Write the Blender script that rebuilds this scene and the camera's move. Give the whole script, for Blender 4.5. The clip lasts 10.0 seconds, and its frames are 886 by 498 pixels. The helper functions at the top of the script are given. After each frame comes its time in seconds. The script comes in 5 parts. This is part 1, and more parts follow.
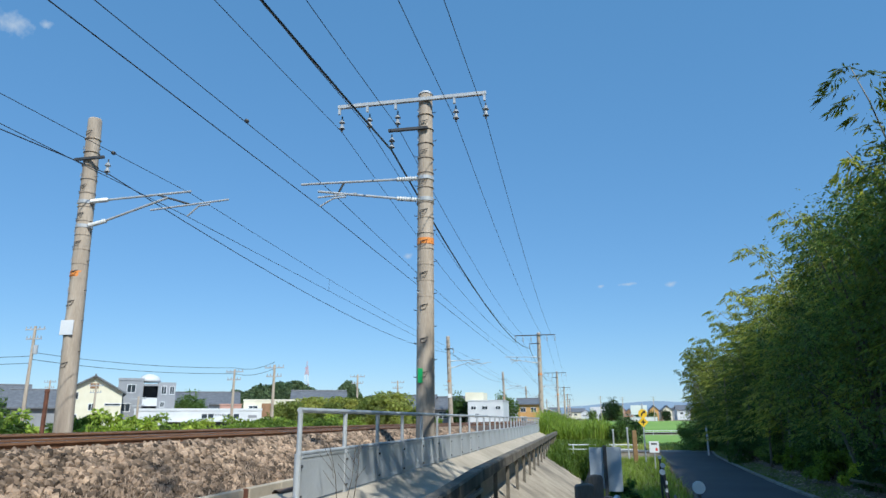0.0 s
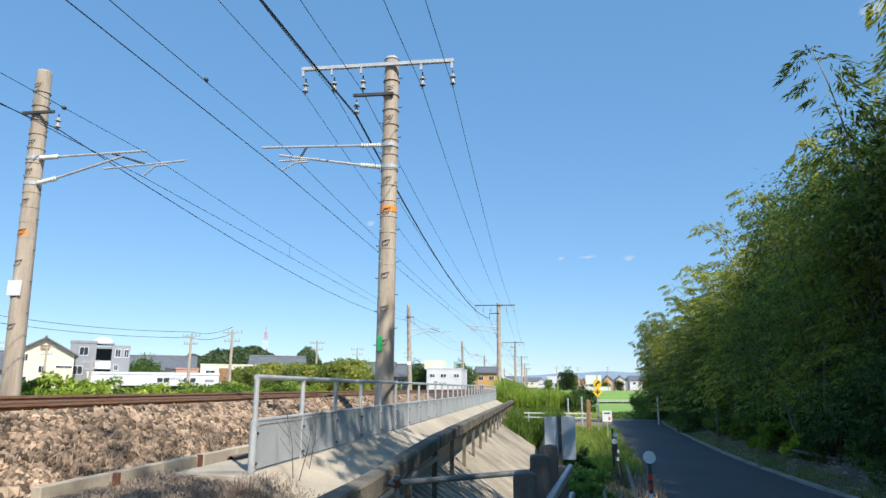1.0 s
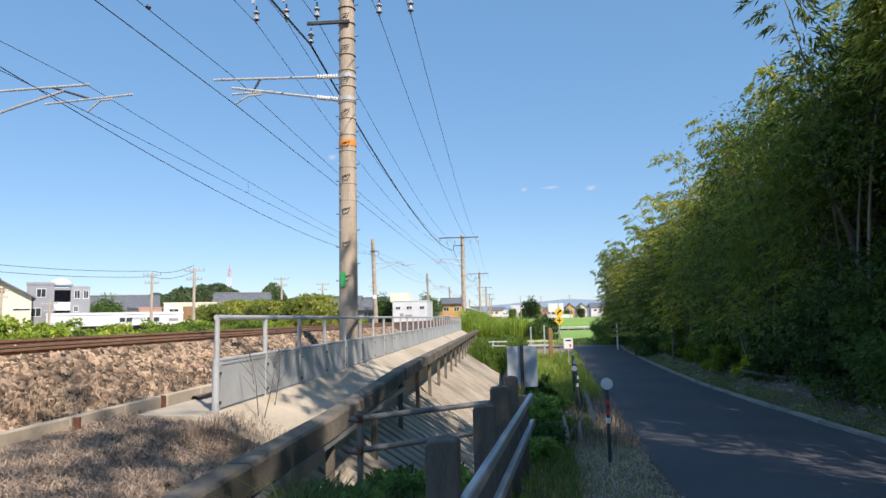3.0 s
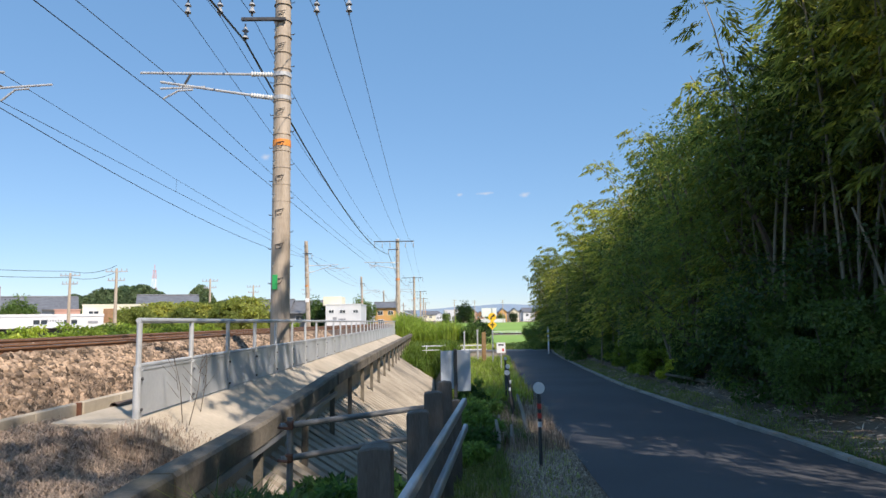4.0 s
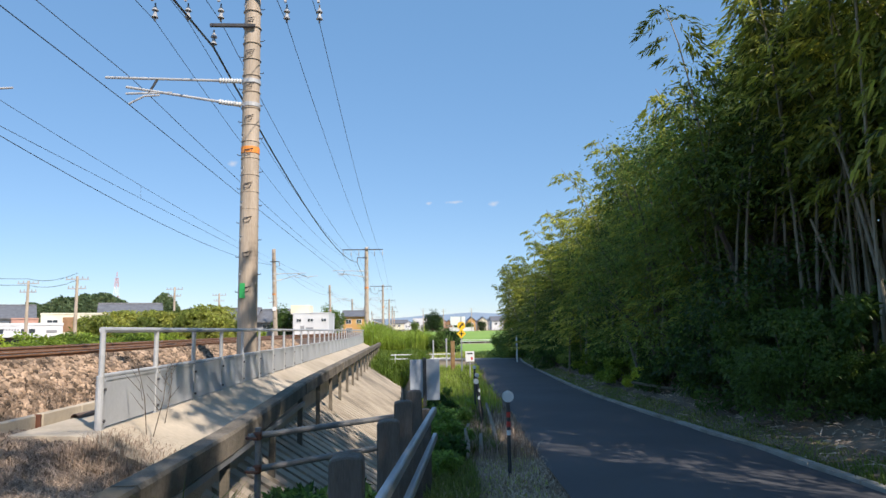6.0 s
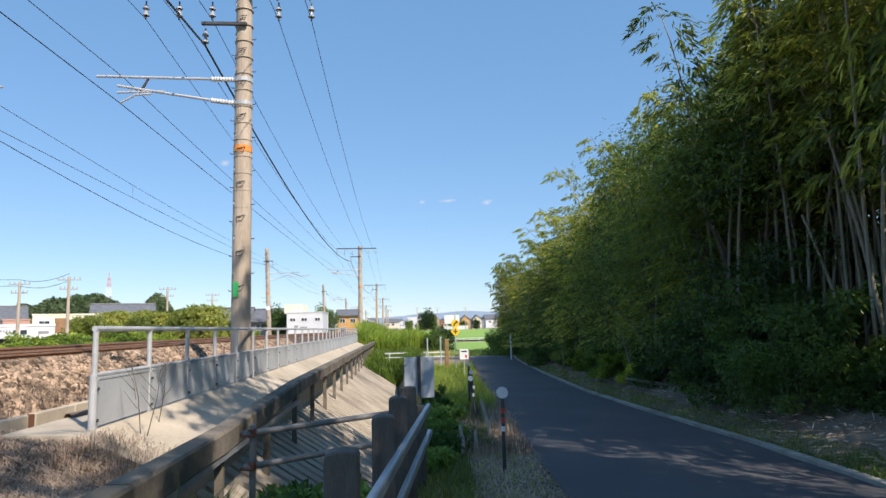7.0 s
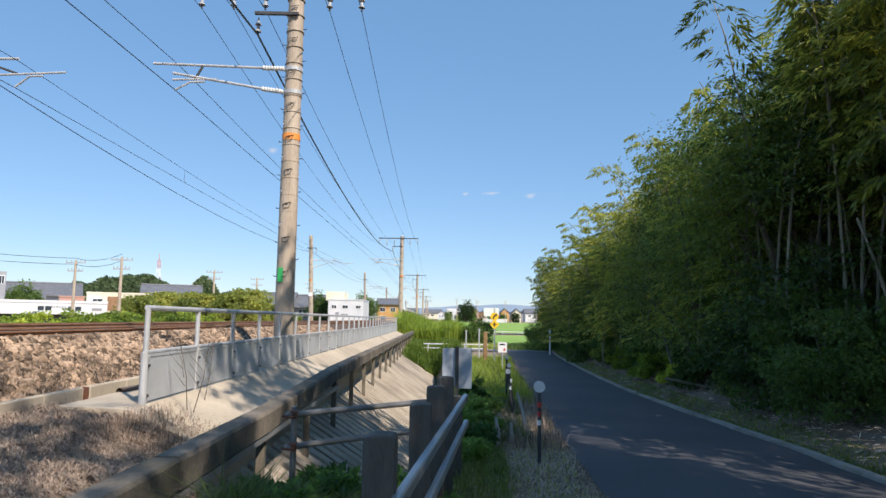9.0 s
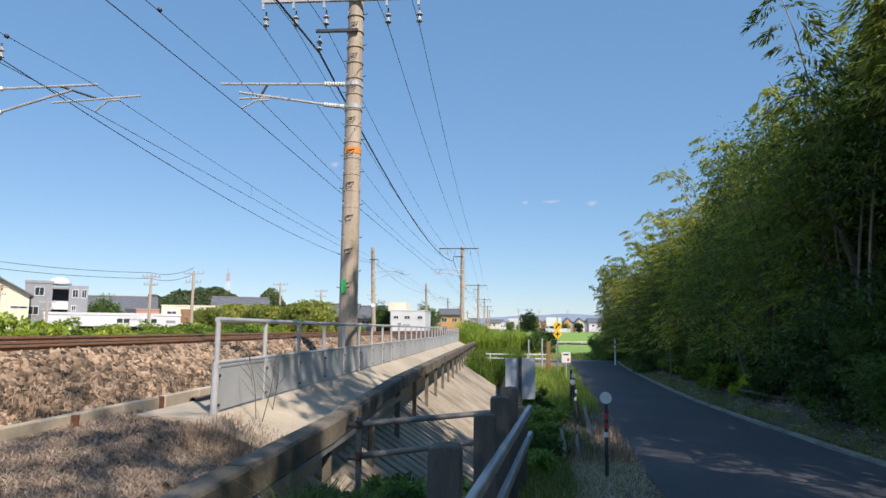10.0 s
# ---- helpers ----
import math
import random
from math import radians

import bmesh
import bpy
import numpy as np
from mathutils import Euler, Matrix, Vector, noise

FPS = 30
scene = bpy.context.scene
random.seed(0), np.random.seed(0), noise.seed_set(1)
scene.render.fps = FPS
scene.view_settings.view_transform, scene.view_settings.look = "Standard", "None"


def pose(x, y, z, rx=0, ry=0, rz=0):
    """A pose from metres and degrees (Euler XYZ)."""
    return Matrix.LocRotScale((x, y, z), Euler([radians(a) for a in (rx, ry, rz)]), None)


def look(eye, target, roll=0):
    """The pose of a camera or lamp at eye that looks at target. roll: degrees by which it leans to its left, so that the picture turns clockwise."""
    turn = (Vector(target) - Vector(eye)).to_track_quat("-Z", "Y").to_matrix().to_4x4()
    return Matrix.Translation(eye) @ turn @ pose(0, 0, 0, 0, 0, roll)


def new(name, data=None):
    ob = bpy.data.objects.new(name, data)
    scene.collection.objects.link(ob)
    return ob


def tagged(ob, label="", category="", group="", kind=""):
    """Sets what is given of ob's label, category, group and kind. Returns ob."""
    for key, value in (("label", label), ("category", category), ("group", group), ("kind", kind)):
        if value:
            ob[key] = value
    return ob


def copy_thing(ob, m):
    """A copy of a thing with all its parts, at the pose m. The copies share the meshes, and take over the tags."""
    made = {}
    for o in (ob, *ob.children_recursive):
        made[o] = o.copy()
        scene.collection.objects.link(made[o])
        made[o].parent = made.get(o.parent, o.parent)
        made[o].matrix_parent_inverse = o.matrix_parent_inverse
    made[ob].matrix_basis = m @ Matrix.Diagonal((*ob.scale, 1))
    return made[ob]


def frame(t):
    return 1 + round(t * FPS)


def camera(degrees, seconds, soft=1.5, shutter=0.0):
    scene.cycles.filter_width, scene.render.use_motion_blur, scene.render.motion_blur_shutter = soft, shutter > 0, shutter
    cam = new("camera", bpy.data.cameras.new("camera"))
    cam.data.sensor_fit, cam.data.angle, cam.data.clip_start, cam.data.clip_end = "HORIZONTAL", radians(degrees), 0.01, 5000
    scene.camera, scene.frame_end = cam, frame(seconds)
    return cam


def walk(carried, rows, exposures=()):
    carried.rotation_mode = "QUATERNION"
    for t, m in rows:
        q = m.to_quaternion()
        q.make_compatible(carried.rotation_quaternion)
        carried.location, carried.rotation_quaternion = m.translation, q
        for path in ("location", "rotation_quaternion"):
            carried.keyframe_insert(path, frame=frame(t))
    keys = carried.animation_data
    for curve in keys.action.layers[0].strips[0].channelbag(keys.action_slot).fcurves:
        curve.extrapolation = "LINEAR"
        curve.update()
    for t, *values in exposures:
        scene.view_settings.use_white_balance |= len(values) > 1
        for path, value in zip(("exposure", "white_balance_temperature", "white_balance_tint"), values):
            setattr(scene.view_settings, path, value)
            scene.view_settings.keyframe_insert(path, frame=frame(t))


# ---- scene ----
cam = camera(67.5, 10.0, soft=1.5)
PATH = [
    (0, pose(-0.009, -0.135, 1.555, 104.498, 0.368, 11.269)),
    (0.5, pose(-0.038, -0.148, 1.568, 102.363, -0.090, 8.699)),
    (1, pose(-0.019, -0.073, 1.579, 101.804, -0.375, 7.783)),
    (1.5, pose(-0.010, 0.013, 1.578, 98.781, -0.384, 6.010)),
    (2, pose(0.017, 0.014, 1.580, 97.246, -0.106, 5.032)),
    (2.2, look((0.030, -0.020, 1.605), (-0.135, 1.959, 1.843), -0.5)),
    (3.3, look((0.010, 0.030, 1.622), (-0.146, 2.014, 1.829), -1.5)),
    (3.5, pose(-0.002, 0.056, 1.617, 95.980, 1.524, 3.385)),
    (4, pose(0.012, 0.047, 1.624, 96.225, 0.933, -0.784)),
    (4.5, pose(-0.001, 0.027, 1.621, 96.364, 1.560, -1.228)),
    (5, pose(-0.002, 0.042, 1.618, 96.863, 1.582, -1.978)),
    (5.5, pose(0.009, -0.012, 1.631, 96.852, 1.420, -2.934)),
    (5.7, look((-0.003, 0.020, 1.630), (0.116, 2.002, 1.872), -1.1)),
    (6.8, look((0.000, 0.010, 1.612), (0.140, 1.991, 1.847), -1.3)),
    (7, pose(-0.004, 0.012, 1.606, 96.785, 1.382, -3.980)),
    (7.5, pose(-0.004, 0.047, 1.604, 96.736, 1.191, -4.044)),
    (8, pose(0.015, 0.019, 1.602, 95.999, 0.332, -4.749)),
    (8.5, pose(0.010, -0.051, 1.598, 95.820, -0.348, -4.731)),
    (9, pose(-0.011, -0.047, 1.601, 96.099, -0.849, -0.621)),
    (9.5, pose(-0.017, -0.057, 1.603, 96.831, -0.855, 3.244)),
    (10, pose(-0.018, -0.028, 1.600, 96.900, -0.536, 4.670)),
]
EXPO = [(0.0, 0.10, 5650, 4), (0.5, 0.28, 5850, 6), (1.0, 0.42, 6150, 8), (2.0, 0.42, 6450, 12), (3.5, 0.40, 6550, 14), (7.5, 0.48, 6550, 14), (8.5, 0.52, 6550, 14), (9.5, 0.26, 6550, 14), (10.0, 0.26, 6550, 14)]
walk(cam, PATH, EXPO)

# world and sun
SUN_DIR = Vector((0.574, -0.819, 0.0)).normalized()
SUN_EL = radians(44)
sun = new("sun", bpy.data.lights.new("sun", "SUN"))
sun.data.energy, sun.data.angle, sun.data.color = 4.6, radians(0.4), (1.0, 0.91, 0.78)
sun.matrix_world = look((0, 0, 60), Vector((0, 0, 60)) - Vector((SUN_DIR.x * math.cos(SUN_EL), SUN_DIR.y * math.cos(SUN_EL), math.sin(SUN_EL))))
world = bpy.data.worlds.new("world")
scene.world = world
world.use_nodes = True
wn = world.node_tree.nodes
sky = wn.new("ShaderNodeTexSky")
sky.sky_type, sky.sun_disc = "NISHITA", False
sky.sun_elevation, sky.sun_rotation = SUN_EL, math.atan2(SUN_DIR.x, SUN_DIR.y)
sky.air_density, sky.dust_density, sky.ozone_density = 1.0, 0.0, 2.5
wn["Background"].inputs[1].default_value = 0.058
# an even blue veil of scattered light over the whole dome
veil = wn.new("ShaderNodeBackground")
veil.inputs[0].default_value, veil.inputs[1].default_value = (0.175, 0.455, 0.83, 1), 0.37
both = wn.new("ShaderNodeAddShader")
wl = world.node_tree.links
wl.new(sky.outputs[0], wn["Background"].inputs[0])
wl.new(wn["Background"].outputs[0], both.inputs[0])
wl.new(veil.outputs[0], both.inputs[1])
wl.new(both.outputs[0], wn["World Output"].inputs[0])


# ---- materials ----
def mat(name, c1, c2, scale=3.0, rough=0.8, bump=0.25, fine=14.0, metal=0.0, rand=0.0, island=0.0, leaf=False, stretch=None, grime=None):
    m = bpy.data.materials.new(name)
    m.use_nodes = True
    nt = m.node_tree
    n, l = nt.nodes, nt.links
    b = n["Principled BSDF"]
    tc = n.new("ShaderNodeTexCoord")
    vec = tc.outputs["Object"]
    if stretch:
        mp = n.new("ShaderNodeMapping")
        mp.inputs["Scale"].default_value = stretch
        l.new(vec, mp.inputs[0])
        vec = mp.outputs[0]
    big = n.new("ShaderNodeTexNoise")
    big.inputs["Scale"].default_value, big.inputs["Detail"].default_value = scale, 5
    sm = n.new("ShaderNodeTexNoise")
    sm.inputs["Scale"].default_value, sm.inputs["Detail"].default_value = scale * fine, 4
    l.new(vec, big.inputs["Vector"]), l.new(vec, sm.inputs["Vector"])
    add = n.new("ShaderNodeMath")
    add.operation = "MULTIPLY_ADD"
    l.new(sm.outputs[0], add.inputs[0])
    add.inputs[1].default_value = 0.45
    l.new(big.outputs[0], add.inputs[2])
    ramp = n.new("ShaderNodeMapRange")
    ramp.inputs[1].default_value, ramp.inputs[2].default_value = 0.5, 0.95
    l.new(add.outputs[0], ramp.inputs[0])
    mix = n.new("ShaderNodeMix")
    mix.data_type = "RGBA"
    mix.inputs[6].default_value, mix.inputs[7].default_value = (*c1, 1), (*c2, 1)
    l.new(ramp.outputs[0], mix.inputs[0])
    col = mix.outputs[2]
    if grime:
        g = n.new("ShaderNodeTexNoise")
        g.inputs["Scale"].default_value, g.inputs["Detail"].default_value = scale * 0.45, 7
        l.new(vec, g.inputs["Vector"])
        gr = n.new("ShaderNodeMapRange")
        gr.inputs[1].default_value, gr.inputs[2].default_value = 0.52, 0.72
        l.new(g.outputs[0], gr.inputs[0])
        gm = n.new("ShaderNodeMix")
        gm.data_type = "RGBA"
        l.new(gr.outputs[0], gm.inputs[0]), l.new(col, gm.inputs[6])
        gm.inputs[7].default_value = (*grime, 1)
        col = gm.outputs[2]
    if rand or island:
        src = n.new("ShaderNodeNewGeometry").outputs["Random Per Island"] if island else n.new("ShaderNodeObjectInfo").outputs["Random"]
        mr = n.new("ShaderNodeMapRange")
        k = island or rand
        mr.inputs[3].default_value, mr.inputs[4].default_value = 1 - k, 1 + k
        l.new(src, mr.inputs[0])
        hs = n.new("ShaderNodeHueSaturation")
        l.new(mr.outputs[0], hs.inputs["Value"]), l.new(col, hs.inputs["Color"])
        if leaf:
            oi = n.new("ShaderNodeObjectInfo")
            hr = n.new("ShaderNodeMapRange")
            hr.inputs[3].default_value, hr.inputs[4].default_value = 0.465, 0.52
            l.new(oi.outputs["Random"], hr.inputs[0]), l.new(hr.outputs[0], hs.inputs["Hue"])
            vr, vm = n.new("ShaderNodeMapRange"), n.new("ShaderNodeMath")
            vr.inputs[3].default_value, vr.inputs[4].default_value = 1.55, 0.35
            vm.operation = "MULTIPLY"
            l.new(oi.outputs["Random"], vr.inputs[0])
            l.new(vr.outputs[0], vm.inputs[0]), l.new(mr.outputs[0], vm.inputs[1]), l.new(vm.outputs[0], hs.inputs["Value"])
        col = hs.outputs[0]
    l.new(col, b.inputs["Base Color"])
    b.inputs["Roughness"].default_value, b.inputs["Metallic"].default_value = rough, metal
    if bump:
        bp = n.new("ShaderNodeBump")
        bp.inputs["Strength"].default_value, bp.inputs["Distance"].default_value = bump, 0.02
        l.new(add.outputs[0], bp.inputs["Height"]), l.new(bp.outputs[0], b.inputs["Normal"])
    if leaf:
        tr = n.new("ShaderNodeBsdfTranslucent")
        thin = n.new("ShaderNodeHueSaturation")
        thin.inputs["Hue"].default_value, thin.inputs["Saturation"].default_value, thin.inputs["Value"].default_value = 0.485, 1.1, 1.5
        l.new(col, thin.inputs["Color"]), l.new(thin.outputs[0], tr.inputs[0])
        ms = n.new("ShaderNodeMixShader")
        ms.inputs[0].default_value = 0.5
        l.new(b.outputs[0], ms.inputs[1]), l.new(tr.outputs[0], ms.inputs[2])
        l.new(ms.outputs[0], n["Material Output"].inputs[0])
    return m


CONC = mat("concrete", (0.38, 0.325, 0.25), (0.56, 0.48, 0.375), 1.2, 0.9, 0.3, grime=(0.33, 0.28, 0.21))
SLOPE = mat("slope_concrete", (0.25, 0.21, 0.16), (0.46, 0.395, 0.31), 0.9, 0.9, 0.35, grime=(0.13, 0.115, 0.095))
# near-black for the grooves: dirt plus the shade inside them, as colour
GROOVE = mat("groove_dirt_and_shade", (0.04, 0.034, 0.026), (0.10, 0.085, 0.062), 2.0, 0.95, 0.4)
POLE = mat("pole_concrete", (0.33, 0.265, 0.20), (0.55, 0.46, 0.365), 1.6, 0.85, 0.15, stretch=(3, 3, 0.35), grime=(0.20, 0.155, 0.12))
BEAM = mat("mossy_concrete", (0.075, 0.065, 0.052), (0.235, 0.20, 0.155), 2.2, 0.92, 0.4, grime=(0.09, 0.085, 0.06))
STEEL = mat("galvanised_steel", (0.40, 0.41, 0.42), (0.55, 0.56, 0.57), 4, 0.55, 0.05, metal=0.2)
PANEL = mat("grey_panel", (0.46, 0.48, 0.50), (0.58, 0.60, 0.62), 1.4, 0.5, 0.06, metal=0.15, rand=0.06, grime=(0.33, 0.34, 0.34))
DARKST = mat("dark_steel", (0.05, 0.05, 0.055), (0.10, 0.10, 0.10), 6, 0.6, 0.1, metal=0.4)
RAILM = mat("rusty_rail", (0.22, 0.105, 0.052), (0.36, 0.19, 0.10), 5, 0.75, 0.2)
RAILTOP = mat("rail_head", (0.45, 0.40, 0.36), (0.60, 0.56, 0.52), 6, 0.3, 0.02, metal=0.9)
BALL = mat("ballast_stone", (0.12, 0.084, 0.058), (0.38, 0.275, 0.193), 2.0, 0.95, 0.5, island=0.8)
BALLBED = mat("ballast_bed", (0.045, 0.03, 0.022), (0.17, 0.115, 0.08), 4.5, 0.95, 1.0, fine=4)
EARTH = mat("earth", (0.17, 0.13, 0.09), (0.32, 0.255, 0.18), 0.8, 0.95, 0.6, grime=(0.15, 0.16, 0.07))
FIELD = mat("field_green", (0.17, 0.30, 0.045), (0.26, 0.40, 0.07), 0.05, 0.9, 0.3, fine=20)
ASPH = mat("asphalt", (0.055, 0.055, 0.062), (0.085, 0.085, 0.092), 0.5, 0.85, 0.3, fine=90, grime=(0.07, 0.068, 0.068))
KERB = mat("kerb_concrete", (0.24, 0.22, 0.19), (0.38, 0.36, 0.32), 2.5, 0.9, 0.3, grime=(0.14, 0.13, 0.09))
WOOD = mat("weathered_wood", (0.095, 0.08, 0.068), (0.20, 0.175, 0.15), 3, 0.92, 0.6, stretch=(4, 4, 0.5), grime=(0.06, 0.05, 0.042))
GALV = mat("guard_rail_steel", (0.32, 0.34, 0.37), (0.44, 0.46, 0.49), 3, 0.45, 0.05, metal=0.5, grime=(0.36, 0.36, 0.36))
RUST = mat("rust", (0.09, 0.038, 0.024), (0.19, 0.075, 0.042), 8, 0.85, 0.3)
WHITE = mat("white_paint", (0.70, 0.71, 0.72), (0.82, 0.82, 0.82), 1.5, 0.55, 0.05)
ORANGE = mat("orange_paint", (0.75, 0.24, 0.04), (0.85, 0.32, 0.06), 3, 0.5, 0.05)
REDP = mat("red_paint", (0.50, 0.04, 0.03), (0.62, 0.07, 0.05), 3, 0.5, 0.05)
YELLOW = mat("yellow_sign", (0.82, 0.50, 0.02), (0.90, 0.58, 0.03), 2, 0.4, 0.02)
BLACK = mat("black_paint", (0.012, 0.012, 0.013), (0.03, 0.03, 0.03), 4, 0.5, 0.02)
PIPE = mat("dull_pipe", (0.13, 0.135, 0.14), (0.24, 0.24, 0.24), 5, 0.6, 0.1, metal=0.2)
SHEETM = mat("grey_sheet", (0.42, 0.46, 0.51), (0.52, 0.56, 0.61), 1.5, 0.5, 0.05)
GREEN = mat("green_tape", (0.02, 0.34, 0.09), (0.04, 0.45, 0.13), 4, 0.5, 0.02)
PORC = mat("porcelain", (0.62, 0.62, 0.60), (0.75, 0.75, 0.73), 4, 0.2, 0.0)
PORCD = mat("grey_porcelain", (0.30, 0.31, 0.32), (0.42, 0.43, 0.44), 4, 0.25, 0.0)
WIRE = mat("wire", (0.035, 0.035, 0.04), (0.06, 0.06, 0.06), 3, 0.5, 0.0, metal=0.3)
BAMB = mat("bamboo_leaf", (0.05, 0.10, 0.023), (0.38, 0.42, 0.085), 0.35, 0.55, 0, island=0.5, leaf=True)
BROAD = mat("broad_leaf", (0.05, 0.11, 0.026), (0.11, 0.19, 0.045), 0.6, 0.5, 0, island=0.4, leaf=True)
BRIGHT = mat("bright_leaf", (0.17, 0.27, 0.04), (0.32, 0.42, 0.08), 0.6, 0.6, 0, island=0.4, leaf=True)
CULM = mat("bamboo_culm", (0.14, 0.125, 0.085), (0.30, 0.265, 0.195), 2, 0.6, 0.1, rand=0.3, stretch=(1, 1, 0.3))
BARK = mat("bark", (0.07, 0.055, 0.04), (0.15, 0.12, 0.09), 5, 0.95, 0.6)
DRY = mat("dry_grass", (0.23, 0.17, 0.13), (0.43, 0.33, 0.25), 1.1, 0.9, 0, island=0.5)
TURF = mat("dry_turf", (0.12, 0.09, 0.07), (0.31, 0.235, 0.175), 3.5, 0.95, 0.8, fine=9)
THICK = mat("thicket_leaf", (0.15, 0.205, 0.045), (0.28, 0.32, 0.08), 0.3, 0.7, 0, island=0.4, leaf=True)
# tower red made paler: the distance haze is put into the colour
HAZERED = mat("hazy_red", (0.55, 0.26, 0.25), (0.62, 0.32, 0.31), 1, 0.8, 0)
FLOOR = mat("grove_floor", (0.10, 0.078, 0.057), (0.24, 0.185, 0.135), 1.6, 0.95, 0.7, fine=12)
GRASS = mat("green_grass", (0.18, 0.27, 0.065), (0.38, 0.42, 0.14), 0.5, 0.8, 0, island=0.4, leaf=True)
LITTER = mat("leaf_litter", (0.33, 0.255, 0.19), (0.58, 0.47, 0.36), 2.0, 0.9, 0, island=0.5)
# woods and hills carry distance haze within their base colours
WOODS = mat("far_woods", (0.075, 0.13, 0.06), (0.16, 0.215, 0.10), 0.06, 0.8, 0, island=0.4, leaf=True)
HILLS = mat("far_hills", (0.24, 0.33, 0.46), (0.29, 0.38, 0.51), 0.004, 1.0, 0)
GLASS = mat("dark_glass", (0.03, 0.04, 0.05), (0.05, 0.06, 0.07), 2, 0.08, 0)
TILE = mat("roof_tile", (0.10, 0.105, 0.115), (0.18, 0.185, 0.20), 1.5, 0.6, 0.5, fine=8)
CREAM = mat("cream_wall", (0.68, 0.63, 0.47), (0.76, 0.71, 0.56), 0.8, 0.85, 0.1)
GREYW = mat("grey_wall", (0.25, 0.255, 0.27), (0.32, 0.325, 0.34), 0.6, 0.85, 0.1)
WHITEW = mat("white_wall", (0.58, 0.59, 0.60), (0.69, 0.69, 0.69), 0.5, 0.8, 0.1)
PINKW = mat("pink_wall", (0.48, 0.27, 0.21), (0.56, 0.33, 0.26), 0.8, 0.85, 0.1)
BROWNW = mat("brown_wall", (0.22, 0.12, 0.06), (0.33, 0.19, 0.10), 2, 0.8, 0.1)
ORW = mat("ochre_wall", (0.55, 0.30, 0.10), (0.63, 0.37, 0.14), 0.8, 0.85, 0.1)
# dark grey that paints the shade of building recesses as a surface colour
SHADE = mat("recess_shade", (0.05, 0.05, 0.055), (0.08, 0.08, 0.085), 1, 0.9, 0)
TRAINS = mat("stainless_body", (0.50, 0.51, 0.53), (0.60, 0.61, 0.62), 1, 0.35, 0, metal=0.7)


# ---- mesh helpers ----
class G:
    """Collects vertices and faces of one mesh."""

    def __init__(self):
        self.v, self.f = [], []

    def box(self, x0, x1, y0, y1, z0, z1, m=None):
        k = len(self.v)
        for z in (z0, z1):
            for x, y in ((x0, y0), (x1, y0), (x1, y1), (x0, y1)):
                p = Vector((x, y, z))
                self.v.append(tuple(m @ p if m else p))
        for q in ((3, 2, 1, 0), (4, 5, 6, 7), (0, 1, 5, 4), (1, 2, 6, 5), (2, 3, 7, 6), (3, 0, 4, 7)):
            self.f.append([k + i for i in q])
        return self

    def tube(self, pts, rad, n=8, caps=True):
        """A tube through pts; rad is one radius or one for each point."""
        pts = [Vector(p) for p in pts]
        if not isinstance(rad, (list, tuple)):
            rad = [rad] * len(pts)
        k = len(self.v)
        for i, p in enumerate(pts):
            d = (pts[min(i + 1, len(pts) - 1)] - pts[max(i - 1, 0)]).normalized()
            a = d.cross(Vector((0, 0, 1)) if abs(d.z) < 0.9 else Vector((1, 0, 0))).normalized()
            b = d.cross(a)
            for j in range(n):
                t = 2 * math.pi * j / n
                self.v.append(tuple(p + rad[i] * (math.cos(t) * a + math.sin(t) * b)))
        for i in range(len(pts) - 1):
            for j in range(n):
                j2 = (j + 1) % n
                self.f.append([k + i * n + j, k + (i + 1) * n + j, k + (i + 1) * n + j2, k + i * n + j2])
        if caps:
            self.f.append([k + j for j in range(n)])
            self.f.append([k + (len(pts) - 1) * n + j for j in reversed(range(n))])
        return self

    def poly(self, pts):
        k = len(self.v)
        self.v += [tuple(p) for p in pts]
        self.f.append(list(range(k, k + len(pts))))
        return self

    def prism(self, pts, axis, a, b):
        """A closed outline of 2D points, drawn out along axis from a to b."""
        def put(p, h):
            return (h, p[0], p[1]) if axis == "x" else (p[0], h, p[1]) if axis == "y" else (p[0], p[1], h)
        n, k = len(pts), len(self.v)
        self.v += [put(p, a) for p in pts] + [put(p, b) for p in pts]
        self.f.append([k + i for i in range(n)])
        self.f.append([k + n + i for i in reversed(range(n))])
        for i in range(n):
            j = (i + 1) % n
            self.f.append([k + j, k + i, k + n + i, k + n + j])
        return self


def mesh_of(name, g, material, bevel=0.0, smooth=False):
    me = bpy.data.meshes.new(name)
    me.from_pydata(g.v, [], g.f)
    bm = bmesh.new()
    bm.from_mesh(me)
    if len(g.v) < 4000:
        bmesh.ops.recalc_face_normals(bm, faces=bm.faces)
    if bevel:
        bmesh.ops.bevel(bm, geom=bm.edges[:], offset=bevel, segments=1, affect="EDGES", clamp_overlap=True)
    bm.to_mesh(me)
    bm.free()
    me.materials.append(material)
    if smooth:
        me.polygons.foreach_set("use_smooth", [True] * len(me.polygons))
    return me


def part(name, g, material, parent, label="", bevel=0.0, smooth=False):
    ob = new(name, mesh_of(name, g, material, bevel, smooth))
    ob.parent = parent
    if label:
        tagged(ob, label)
    return ob


def share(name, me, parent, m=None):
    """One more piece on a mesh that is already there."""
    ob = new(name, me)
    ob.parent = parent
    if m is not None:
        ob.matrix_basis = m
    return ob


def thing(name, label, category, loc=(0, 0, 0), group="", kind="", rz=0.0):
    ob = new(name)
    ob.matrix_basis = pose(*loc, 0, 0, rz)
    return tagged(ob, label, category, group, kind)


